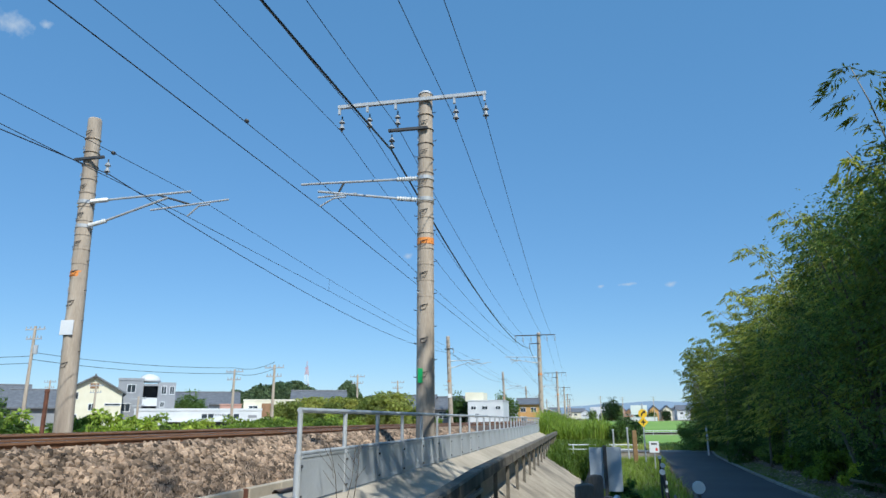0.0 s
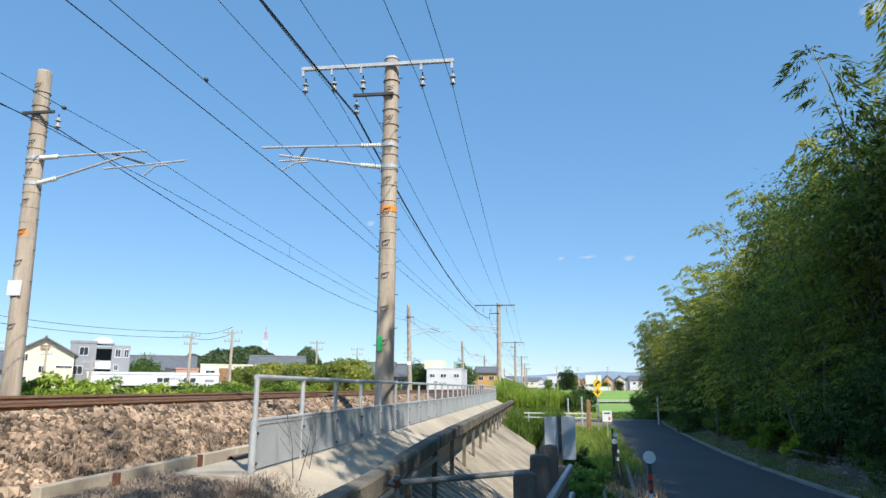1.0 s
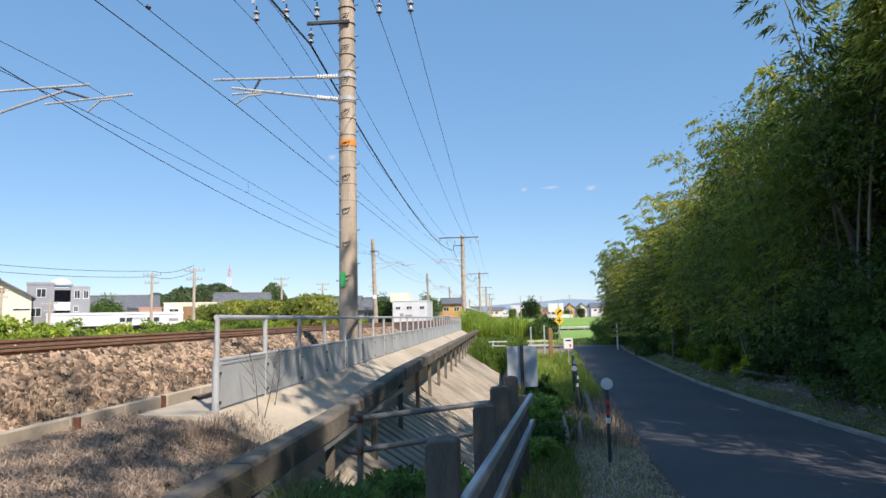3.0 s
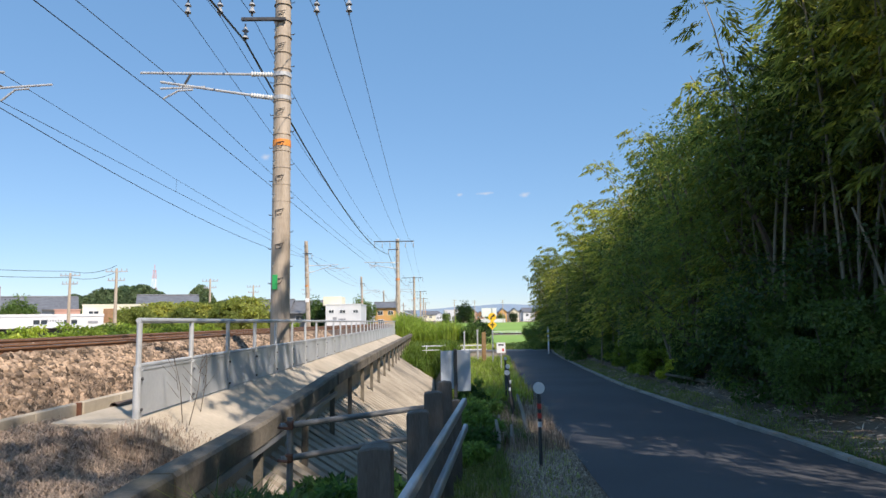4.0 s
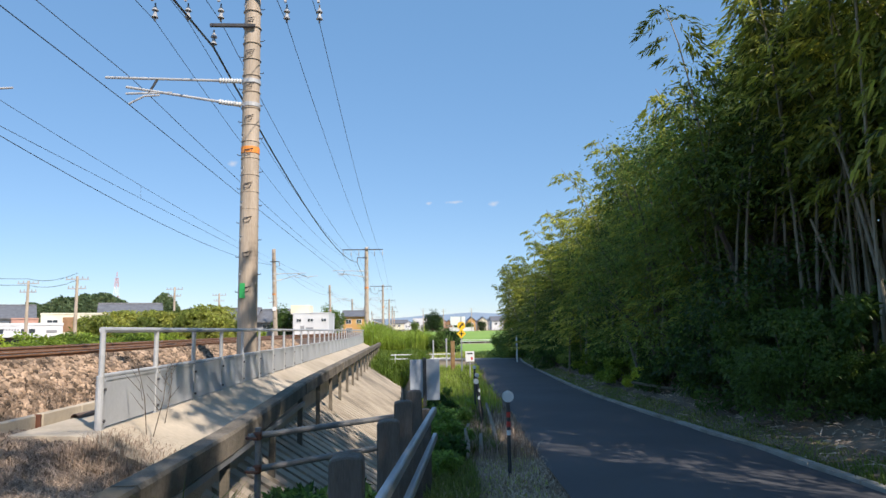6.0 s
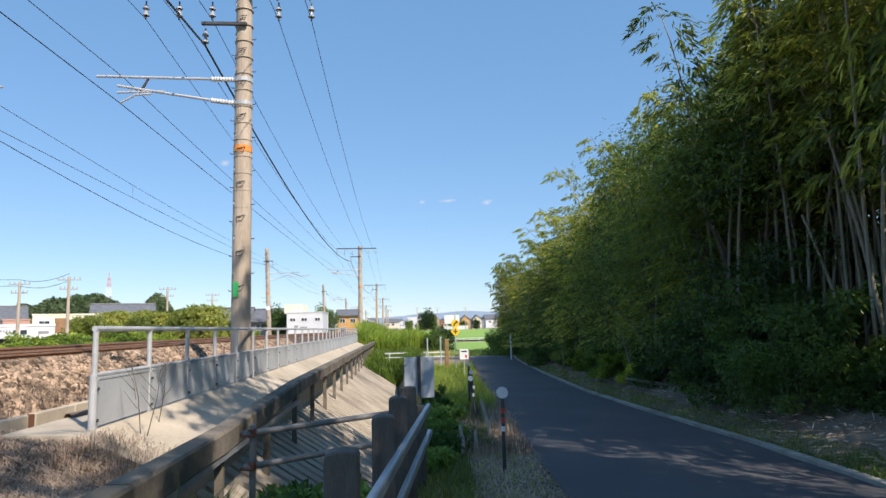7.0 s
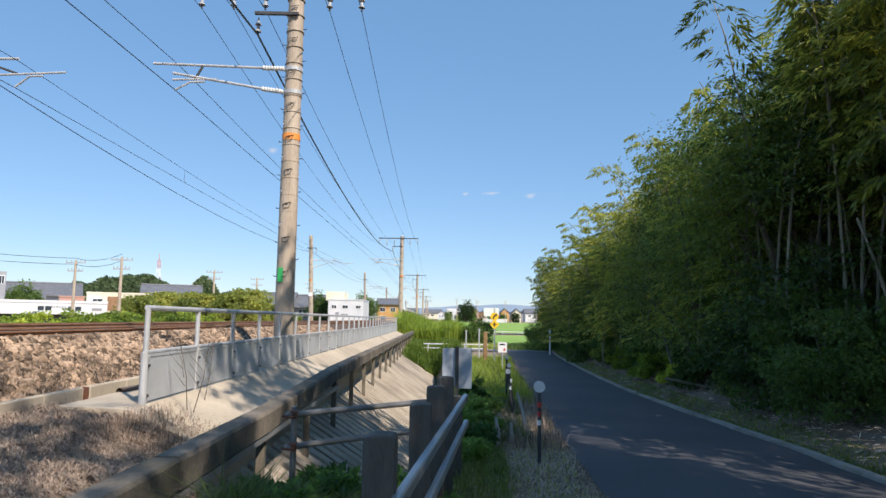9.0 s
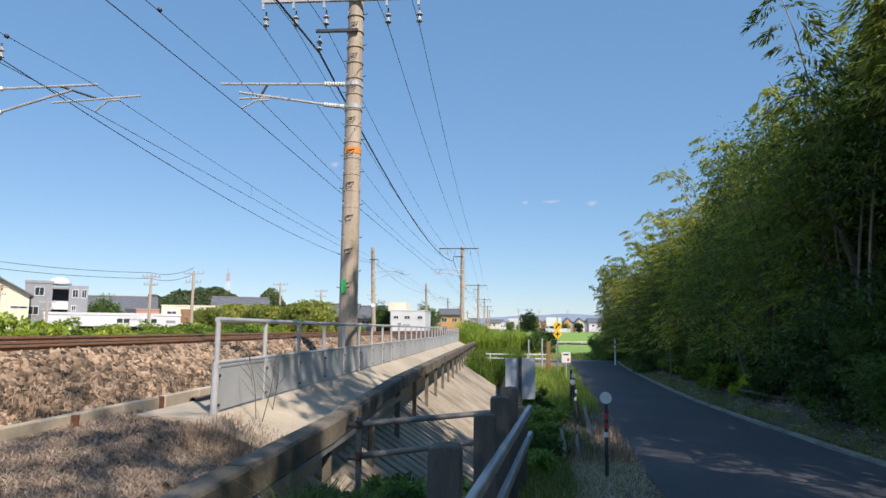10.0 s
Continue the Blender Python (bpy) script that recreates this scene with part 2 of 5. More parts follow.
def single(name, g, material, label, category, kind="", group="", bevel=0.0, smooth=False, loc=(0, 0, 0)):
    ob = new(name, mesh_of(name, g, material, bevel, smooth))
    ob.location = loc
    return tagged(ob, label, category, group, kind)


def raw(name, v, f, material, label="", category="", kind=""):
    """A large mesh from arrays."""
    me = bpy.data.meshes.new(name)
    me.from_pydata(v.tolist() if hasattr(v, "tolist") else v, [], f.tolist() if hasattr(f, "tolist") else f)
    me.materials.append(material)
    ob = new(name, me)
    return tagged(ob, label, category, "", kind)


def lerp(x, xs, zs):
    return float(np.interp(x, xs, zs))


# ---- large structure ----
def road_mid(y):
    return lerp(y, (-12, 5, 9, 13.5, 17.5, 21, 26, 34, 40, 46), (2.2, 3.12, 3.34, 3.52, 3.72, 3.98, 4.42, 5.2, 5.75, 6.5))


def road_half(y):
    return lerp(y, (0, 9, 13.5, 17.5, 34, 46), (1.57, 1.54, 1.36, 1.26, 1.27, 1.5))


def dip(y):
    return -0.01 * min(max(y, -10), 60)


def far_z(y):
    return lerp(y, (0, 60, 110, 150, 300, 450, 1500, 4500), (-0.55, -0.7, -1.0, -0.8, 1.2, 3.6, 12, 40))


def smooth01(a, b, x):
    t = min(max((x - a) / (b - a), 0), 1)
    return t * t * (3 - 2 * t)


def crest(y):
    """Where the verge breaks off into the ditch."""
    return lerp(y, (-10, 3, 6.5, 10, 14, 45), (-1.2, -0.45, -0.05, 0.35, 0.6, 0.6))


def ground_z(x, y):
    """Height of the ground sheet: plain, embankment, ditch, verge and grove bank."""
    e = max(road_mid(y) + road_half(y), 4.5) if y < 50 else road_mid(46) + 1.5
    l = road_mid(y) - road_half(y)
    d = dip(y)
    c = crest(y)
    b = -0.64 - 0.64 * (c - 0.7 + 2.41)
    fill = 1 - smooth01(5.2, 8.5, y)
    b = b * (1 - fill) - 0.22 * fill
    far = smooth01(38, 47, y)
    b = b * (1 - far) - 0.75 * far
    near_r = lerp(x, (-4.7, -3.4, -2.55, -2.45, c - 0.7, c - 0.5, c, c + 0.2, l - 0.1, e, e + 0.3, e + 1.8, e + 9, e + 40),
                  (0.60, 0.46, 0.06 + 0.36 * (1 - smooth01(4.5, 7.5, y)), -0.62 + 0.96 * (1 - smooth01(4.5, 7.5, y)), b, b, d - 0.12, d - 0.02, d - 0.03, d - 0.03, d + 0.02, d + 0.40, d + 1.9, d + 2.5))
    f = far_z(y)
    far_r = lerp(x, (-4.7, -2.0, 0.0, 4000), (0.60, 0.2, f, f))
    right = near_r + (far_r - near_r) * smooth01(44, 58, y) * (1 if x > 1 else smooth01(80, 92, y))
    if x > 1 and y > 40:
        right = near_r + (far_r - near_r) * smooth01(43, 56, y)
    if x > -4.7:
        z = right
    else:
        z = lerp(x, (-4000, -120, -15.4, -14.2, -5.7, -4.7), (0.3, 0.3, 0.5, 1.08, 1.08, 0.60))
        if x < -15:
            z += max(0, far_z(max(y, 0)) - 0.3) if y > 250 else 0
    return z


xs = np.concatenate([[-4000, -2500, -1500, -900, -500, -300, -200, -140, -100, -75, -55, -40, -30, -24, -20, -17, -15.4, -14.2, -10, -7, -5.7, -5.2, -4.7],
                     np.arange(-4.2, 8.01, 0.3), [8.6, 9.4, 10.5, 12, 14, 17, 21, 27, 35, 50, 75, 110, 170, 260, 400, 700, 1200, 2200, 4000]])
ys = np.concatenate([[-300, -120, -60, -30, -18], np.arange(-10, 62, 1.0), np.arange(62, 100, 3), [105, 115, 130, 150, 180, 220, 270, 300, 380, 450, 700, 1100, 1500, 2400, 4500]])
gv, gf = [], []
for yy in ys:
    for xx in xs:
        zz = ground_z(xx, yy)
        amp = 0.05 if -30 < xx < 20 and yy < 70 else 0.0
        zz += amp * (noise.noise((xx * 0.9, yy * 0.9, 0)) - 0.3)
        gv.append((xx, yy, zz - 0.02))
nx = len(xs)
for j in range(len(ys) - 1):
    for i in range(nx - 1):
        gf.append((j * nx + i, j * nx + i + 1, (j + 1) * nx + i + 1, (j + 1) * nx + i))
ground = raw("ground", gv, gf, EARTH, "brown earth ground of a plain with a railway embankment", "ground", "structure")

# rice fields lie on the plain beyond the road
def sheet(name, x0, x1, y0, y1, lift, material, label, category, step=8.0):
    g = G()
    cx = np.linspace(x0, x1, max(2, int((x1 - x0) / step)))
    cy = np.linspace(y0, y1, max(2, int((y1 - y0) / step)))
    for b in cy:
        for a in cx:
            g.v.append((a, b, ground_z(a, b) + lift))
    n = len(cx)
    for j in range(len(cy) - 1):
        for i in range(n - 1):
            g.f.append([j * n + i, j * n + i + 1, (j + 1) * n + i + 1, (j + 1) * n + i])
    return raw(name, g.v, g.f, material, label, category, "structure")


sheet("rice_field", -1, 70, 58, 112, 0.15, FIELD, "bright green rice field beyond the road", "field")
sheet("rice_field", -1, 90, 124, 255, 0.25, FIELD, "bright green rice field in front of distant houses", "field")

# road
rv, rf, kv = [], [], []
ry = np.arange(-12, 46.1, 0.5)
for yy in ry:
    m_, h_ = road_mid(yy), road_half(yy)
    for s in np.linspace(-1, 1, 7):
        wob = 0.05 * noise.noise((yy * 0.8, s * 3, 2)) if abs(s) > 0.9 else 0
        rv.append((m_ + s * h_ + wob, yy, dip(yy) + 0.02 * (1 - s * s)))
for j in range(len(ry) - 1):
    for i in range(6):
        rf.append((j * 7 + i, j * 7 + i + 1, (j + 1) * 7 + i + 1, (j + 1) * 7 + i))
raw("road", rv, rf, ASPH, "narrow dark asphalt lane in shade", "road", "structure")
kerb = thing("kerb", "low pale concrete edging along the lane", "kerb", kind="structure")
for yy in np.arange(2.0, 45.5, 1.0):
    a, b = road_mid(yy) + road_half(yy) + 0.03, road_mid(yy + 0.98) + road_half(yy + 0.98) + 0.03
    g = G()
    for x0, y0 in ((a, yy), (b, yy + 0.98)):
        d = dip(y0)
        g.v += [(x0, y0, d - 0.08), (x0, y0, d + 0.035), (x0 + 0.115, y0, d + 0.04), (x0 + 0.115, y0, d - 0.08)]
    g.f = [[0, 4, 5, 1], [1, 5, 6, 2], [2, 6, 7, 3], [0, 1, 2, 3], [7, 6, 5, 4]]
    part("edging_stone", g, KERB, kerb)
g = G()
for i, (xx, yy) in enumerate([(1.2, 46.6), (4, 46.2), (12, 46.0), (24, 47.5), (60, 52)]):
    g.v += [(xx, yy - 1.2, -0.43), (xx, yy + 2.4, -0.47)]
    if i:
        k = len(g.v)
        g.f.append([k - 4, k - 2, k - 1, k - 3])
raw("cross_road", g.v, g.f, mat("pale_asphalt", (0.16, 0.155, 0.15), (0.24, 0.235, 0.225), 0.6, 0.9, 0.3), "pale sunlit crossing road at the end of the lane", "road", "structure")

# concrete ledge and ribbed slope beside the railway
g = G()
ledge_y = np.arange(7.4, 89, 2.0)
for i, yy in enumerate(ledge_y):
    g.v += [(-4.15, yy, 0.3), (-4.15, yy, 0.60), (-3.5, yy, 0.58), (-3.36, yy, 0.57), (-2.95, yy, 0.37), (-2.42, yy, 0.13), (-2.40, yy, -0.5)]
    if i:
        k = len(g.v) - 14
        for a in range(6):
            g.f.append([k + a, k + a + 1, k + a + 8, k + a + 7])
g.f.append([0, 1, 2, 3, 4, 5, 6])
single("retaining_ledge", g, CONC, "pale sunlit concrete ledge below the railway fence", "ledge", "structure")
g = G()
yy, k = 6.2, 0
while yy < 88:
    for dy, dz in ((0.0, 0.0), (0.20, 0.02), (0.22, -0.08), (0.41, -0.08)):
        d = dip(yy)
        jit = 0.008 * noise.noise((yy * 3, 0, 0))
        w = crest(yy) - 0.6 + 2.41
        g.v += [(-2.41, yy + dy, -0.27 + dz + jit), (-2.41 + w / 2, yy + dy, -0.27 - 0.32 * w + dz + jit), (-2.41 + w, yy + dy, -0.27 - 0.64 * w + dz + jit)]
        if k:
            b = len(g.v) - 6
            g.f += [[b, b + 1, b + 4, b + 3], [b + 1, b + 2, b + 5, b + 4]]
        k += 1
    yy += 0.43 + 0.03 * math.sin(yy * 5)
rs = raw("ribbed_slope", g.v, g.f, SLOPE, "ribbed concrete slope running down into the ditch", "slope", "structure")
# groove faces get the dark colour, which paints in shade along with dirt
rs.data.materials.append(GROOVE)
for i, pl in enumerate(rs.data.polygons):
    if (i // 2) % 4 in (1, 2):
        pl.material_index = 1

# ---- railway ----
RAIL_Z = 1.35
prof = [(-0.065, 0.0), (-0.065, 0.015), (-0.01, 0.035), (-0.01, 0.11), (-0.034, 0.125), (-0.034, 0.15), (0.034, 0.15), (0.034, 0.125), (0.01, 0.11), (0.01, 0.035), (0.065, 0.015), (0.065, 0.0)]
for cx in (-6.6, -10.4):
    for side in (-0.55, 0.55):
        r = thing("rail", "rust-brown steel rail with a worn bright head", "rail", (cx + side, 0, RAIL_Z - 0.15), "rails")
        part("rail_web", G().prism(prof, "y", -20, 420), RAILM, r)
        part("rail_head", G().box(-0.026, 0.026, -20, 420, 0.1505, 0.153), RAILTOP, r, "polished running surface")
sl = mesh_of("sleeper", G().box(-1.0, 1.0, -0.12, 0.12, -0.17, 0.0), CONC, 0.02)
for cx in (-6.6, -10.4):
    for i in range(70):
        tagged(share("sleeper", sl, None, pose(cx, -3 + i * 0.62, RAIL_Z - 0.155)), "weathered concrete sleeper half buried in ballast", "sleeper", "sleepers")

# ballast bed and its loose stones
g = G()
by = np.concatenate([np.arange(-20, 60, 1.0), np.arange(60, 430, 8.0)])
bp = [(-14.3, 1.02), (-12.6, 1.20), (-11.0, 1.23), (-9.4, 1.23), (-8.5, 1.18), (-7.6, 1.24), (-5.55, 1.24), (-5.15, 0.98), (-4.72, 0.62), (-4.6, 0.5)]
for i, yy in enumerate(by):
    g.v += [(x, yy, z) for x, z in bp]
    if i:
        k = len(g.v) - 2 * len(bp)
        for a in range(len(bp) - 1):
            g.f.append([k + a, k + a + 1, k + a + 1 + len(bp), k + a + len(bp)])
raw("ballast_bed", g.v, g.f, BALLBED, "brown crushed-stone railway ballast bed", "ballast", "structure")
sheet("dry_turf", -4.55, -2.0, -6, 7.6, 0.012, TURF, "matted dry straw turf beside the track", "turf", 0.25)
for y0, y1 in ((2, 24), (24, 45)):
    g = G()
    cy = np.arange(y0, y1 + 0.1, 0.5)
    for b in cy:
        for k in range(12):
            x = road_mid(b) + road_half(b) + 0.25 + k * 0.75
            g.v.append((x, b, ground_z(x, b) + 0.035 * noise.noise((x * 1.5, b * 1.5, 1)) + 0.02))
    for j in range(len(cy) - 1):
        for i in range(11):
            g.f.append([j * 12 + i, j * 12 + i + 1, (j + 1) * 12 + i + 1, (j + 1) * 12 + i])
    raw("grove_floor", g.v, g.f, FLOOR, "brown litter-strewn floor of the bamboo grove", "ground", "structure")
rng = np.random.default_rng(3)
ico_v = np.array([(0, 0, 1), (0.89, 0, 0.45), (0.28, 0.85, 0.45), (-0.72, 0.53, 0.45), (-0.72, -0.53, 0.45), (0.28, -0.85, 0.45), (0.72, 0.53, -0.45), (-0.28, 0.85, -0.45), (-0.89, 0, -0.45), (-0.28, -0.85, -0.45), (0.72, -0.53, -0.45), (0, 0, -1)])
ico_f = np.array([(0, 1, 2), (0, 2, 3), (0, 3, 4), (0, 4, 5), (0, 5, 1), (1, 6, 2), (2, 7, 3), (3, 8, 4), (4, 9, 5), (5, 10, 1), (1, 10, 6), (2, 6, 7), (3, 7, 8), (4, 8, 9), (5, 9, 10), (6, 11, 7), (7, 11, 8), (8, 11, 9), (9, 11, 10), (10, 11, 6)])


def stones(name, n, x0, x1, y0, y1, size, material, label, zf, category="ballast"):
    x, y = rng.uniform(x0, x1, n), y0 + (y1 - y0) * rng.random(n) ** 1.5
    z = np.array([zf(a, b) for a, b in zip(x, y)])
    c = np.stack([x, y, z], 1)
    s = size * rng.uniform(0.6, 1.6, (n, 1, 1)) * rng.uniform(0.5, 1.3, (n, 1, 3))
    v = ico_v[None] * s * rng.uniform(0.7, 1.2, (n, 12, 1))
    a, b = rng.uniform(0, 6.28, n), rng.uniform(-0.9, 0.9, n)
    ca, sa, cb, sb = np.cos(a)[:, None], np.sin(a)[:, None], np.cos(b)[:, None], np.sin(b)[:, None]
    vx, vz = v[..., 0] * cb - v[..., 2] * sb, v[..., 0] * sb + v[..., 2] * cb
    v = np.stack([vx * ca - v[..., 1] * sa, vx * sa + v[..., 1] * ca, vz], -1) + c[:, None]
    f = ico_f[None] + 12 * np.arange(n)[:, None, None]
    return raw(name, v.reshape(-1, 3), f.reshape(-1, 3), material, label, category, "stuff")


BX, BZ = [p[0] for p in bp], [p[1] for p in bp]
stones("ballast", 24000, -5.75, -4.62, 1.5, 34, 0.044, BALL, "loose rust-brown ballast stones on the railway shoulder", lambda a, b: lerp(a, BX, BZ))
stones("ballast", 5000, -9.6, -5.75, 4, 34, 0.045, BALL, "rust-brown ballast stones between the rails", lambda a, b: lerp(a, BX, BZ) - 0.02)


# ---- overhead line masts ----
def insulator(parent, x, z, r=0.085):
    g = G()
    g.tube([(x, 0, z + 0.05), (x, 0, z - 0.05)], 0.02, 6)
    i = part("insulator", g, DARKST, parent, "hanging disc insulator")
    part("disc", G().tube([(x, 0, z - 0.04), (x, 0, z - 0.09), (x, 0, z - 0.15)], [0.03, r * 0.6, r], 12), PORCD, i)
    part("disc", G().tube([(x, 0, z - 0.17), (x, 0, z - 0.27), (x, 0, z - 0.33)], [0.03, r * 0.6, r], 12), PORCD, i)
    part("clamp", G().tube([(x, 0, z - 0.33), (x, 0, z - 0.43)], 0.025, 6), DARKST, i)


def rod_insulator(parent, a, b):
    """A white ribbed insulator that ends a bracket tube at the pole."""
    a, b = Vector(a), Vector(b)
    pts, rad = [], []
    for i in range(17):
        pts.append(a.lerp(b, i / 16)), rad.append(0.07 if i % 2 else 0.045)
    part("rod_insulator", G().tube(pts, rad, 10), PORC, parent, "white ribbed porcelain insulator")


def mast(name, label, loc, side, arm, detail=True, lean=0.0, arm_steel=None):
    """A concrete pole; side is +1 where the track lies towards +x, -1 towards -x. Heights are above the base."""
    o = thing(name, label, "pole", loc, "overhead line masts")
    top = 10.3 - loc[2]
    arm_steel = arm_steel or STEEL
    lx = lean
    pole = part("pole_shaft", G().tube([(lx * h / top, 0, h) for h in (0, 2, 4, 6, 8, top - 0.04)] + [(lx, 0, top)], [0.235, 0.228, 0.22, 0.21, 0.20, 0.19, 0.17], 20), POLE, o, smooth=False)
    h, k = 2.0, 0
    while detail and h < top - 0.3:
        sx, c = (1 if k % 2 else -1), lx * h / top
        part("step_bolt", G().tube([(c + sx * 0.19, 0, h), (c + sx * 0.29, -0.01, h), (c + sx * 0.30, -0.01, h + 0.03)], 0.011, 5), DARKST, o)
        part("band", G().tube([(c, 0, h - 0.1), (c, 0, h - 0.085)], 0.226, 20), POLE, o)
        if k % 2 == 0:
            part("tie_wire", G().tube([(c - 0.09, -0.21, h + 0.10), (c - 0.06, -0.24, h - 0.02), (c + 0.05, -0.24, h + 0.0), (c + 0.11, -0.22, h + 0.13), (c - 0.07, -0.235, h + 0.09), (c + 0.04, -0.24, h + 0.09)], 0.009, 5), DARKST, o)
        else:
            part("tie_wire", G().tube([(c - 0.21, -0.06, h + 0.09), (c - 0.15, -0.19, h - 0.03), (c - 0.11, -0.21, h + 0.07), (c - 0.2, -0.1, h + 0.1)], 0.009, 5), STEEL, o)
        h, k = h + 0.42, k + 1
    co = lx * (5.9 - loc[2]) / top
    ob_h = (6.06 if arm else 5.55) - loc[2]
    part("marking_band", G().tube([(co, 0, ob_h - 0.07), (co, 0, ob_h + 0.09)], 0.224, 20), ORANGE, o, "orange painted band")
    # feeder bracket under the top
    bz = (9.2 if arm else 8.95) - loc[2]
    cx = lx * bz / top
    if arm:
        part("bracket", G().box(-0.98, 0.12, -0.29, -0.21, bz - 0.04, bz + 0.04), DARKST, o, "dark steel bracket", 0.006)
        insulator(o, -0.95, bz - 0.05)
    else:
        part("bracket", G().box(cx - 0.35, cx + 0.62, -0.27, -0.20, bz - 0.04, bz + 0.04), DARKST, o, "dark steel bracket", 0.006)
        insulator(o, cx + 0.58, bz - 0.03)
    # top cross-arm
    if arm:
        az = 10.06 - loc[2]
        part("cross_arm", G().box(-2.46, 1.72, -0.27, -0.18, az - 0.05, az + 0.05), arm_steel, o, "galvanised cross-arm", 0.006)
        part("pole_cap", G().tube([(lx, 0, top - 0.02), (lx, 0, top + 0.06)], [0.21, 0.16], 20), STEEL, o, "pale pole cap")
        for x in (-2.41, -1.6, -0.79, 0.85, 1.67):
            part("arm_hanger", G().box(x - 0.03, x + 0.03, -0.26, -0.19, az - 0.22, az - 0.05), STEEL, o)
            insulator(o, x, az - 0.22)
    # hinged cantilever over the track
    if arm:
        up, lo = 7.82 - loc[2], 7.22 - loc[2]
        ends = [((-0.22, up), (-3.5, up + 0.08)), ((-0.22, lo), (-3.0, lo + 0.44))]
        reg, regz, rtube = (-2.92, 7.23 - loc[2]), 7.55 - loc[2], ((-3.0, 7.49 - loc[2]), (-1.9, 7.52 - loc[2]))
    else:
        up, lo = 7.67 - loc[2], 6.95 - loc[2]
        ends = [((0.22, up), (3.25, up + 0.07)), ((0.22, lo), (2.55, lo + 0.66))]
        reg, regz, rtube = (3.1, 7.03 - loc[2]), 7.42 - loc[2], ((1.95, 7.28 - loc[2]), (4.3, 7.42 - loc[2]))
    for (x0, z0), (x1, z1) in ends:
        sx = math.copysign(1, x1)
        cx = lx * z0 / top
        part("cantilever_tube", G().tube([(cx + x0 + sx * 0.5, -0.1, z0 + (z1 - z0) * 0.16), (x1 + cx * 0.5, -0.1, z1)], 0.034, 8), STEEL, o, "galvanised bracket tube")
        rod_insulator(o, (cx + x0, -0.1, z0), (cx + x0 + sx * 0.55, -0.1, z0 + (z1 - z0) * 0.17))
        part("band", G().tube([(cx, 0, z0 - 0.05), (cx, 0, z0 + 0.05)], 0.226, 20), STEEL, o)
    part("registration_tube", G().tube([(rtube[0][0], -0.1, rtube[0][1]), (rtube[1][0], -0.1, rtube[1][1])], 0.028, 8), STEEL, o)
    part("strut", G().tube([(ends[0][0][0] + (ends[0][1][0] - ends[0][0][0]) * 0.62, -0.1, up + 0.05), ((rtube[0][0] + rtube[1][0]) / 2, -0.1, regz - 0.05)], 0.03, 6), DARKST, o)
    hx = -2.2 if arm else 3.75
    part("steady_arm", G().tube([(hx, -0.1, regz), (hx, -0.1, regz - 0.1), ((hx + reg[0]) / 2, -0.1, regz - 0.12), (reg[0], -0.1, reg[1])], 0.024, 6), STEEL, o, "curved steady arm")
    return o


near_mast = mast("railway_mast", "tall weathered concrete mast with a pale cross-arm and orange band", (-3.7, 16.2, 0.6), -1, True)
part("marker", G().box(-0.14, -0.02, -0.245, -0.20, 1.85, 2.2), GREEN, near_mast, "green tape mark")
left_mast = mast("railway_mast", "leaning weathered concrete mast with an orange band and a white plate", (-13.35, 15.65, 1.0), 1, False, lean=-0.3)
part("number_plate", G().box(-0.30, 0.09, -0.26, -0.225, 2.85, 3.25), WHITE, left_mast, "blank white enamel plate", 0.005)
far_mast = mast("railway_mast", "distant concrete mast with a dark steel cross-arm", (-3.7, 69.5, 0.6), -1, True, arm_steel=DARKST)
for yy in (128, 188, 245, 300):
    copy_thing(far_mast, pose(-3.7, yy, 0.6))
for yy in (70, 126, 182, 240, 300):
    copy_thing(left_mast, pose(-13.35 + (0.25 if yy == 70 else 0), yy, 1.0))
p = thing("marker_post", "short rusty brown steel post beside the far track", "post", (-13.95, 15.6, 1.0))
part("shaft", G().tube([(0, 0, 0), (0, 0, 1.36)], 0.055, 10), RUST, p)
part("cap", G().tube([(0, 0, 1.36), (0, 0, 1.44)], [0.07, 0.05], 10), RUST, p)


# ---- wires ----
def wire(xs_, z, ysup, sag, r, label):
    """A wire that hangs from support to support; xs_ gives its place across the track at each."""
    pts = []
    for (y0, x0), (y1, x1) in zip(zip(ysup, xs_), zip(ysup[1:], xs_[1:])):
        for i in range(14):
            t = i / 14
            pts.append((x0 + (x1 - x0) * t, y0 + (y1 - y0) * t, z - sag * 4 * t * (1 - t)))
    pts.append((xs_[-1], ysup[-1], z))
    return single("overhead_wire", G().tube(pts, r, 5), WIRE, label, "wire", group="overhead wires")


SUP = (-37, 16.2, 69.5, 128, 188, 245, 300)
SUPL = (-37, 15.65, 70, 126, 182, 240, 300)
for x in (-6.11, -5.3, -4.49, -2.85, -2.03):
    wire([x] * 7, 9.42, SUP, 0.95, 0.0085, "thin bare feeder wire hung from the cross-arm")
wire([-4.65] * 7, 8.74, SUP, 1.25, 0.028, "thick black feeder cable hung from the bracket")
ZIG = [-7.9, -6.62, -6.0, -6.6, -6.5, -6.6, -6.5]
ZIGF = [-11.0, -10.28, -10.4, -10.3, -10.4, -10.3, -10.4]
wire(ZIG, 7.22, SUP, 0.06, 0.011, "near track contact wire")
wire(ZIG, 7.92, SUP, 0.35, 0.009, "near track messenger wire")
wire(ZIGF, 7.03, SUPL, 0.06, 0.009, "far track contact wire")
wire(ZIGF, 7.72, SUPL, 0.35, 0.008, "far track messenger wire")
wire([-12.95] * 7, 8.5, SUPL, 1.0, 0.015, "dark feeder cable on the far masts")
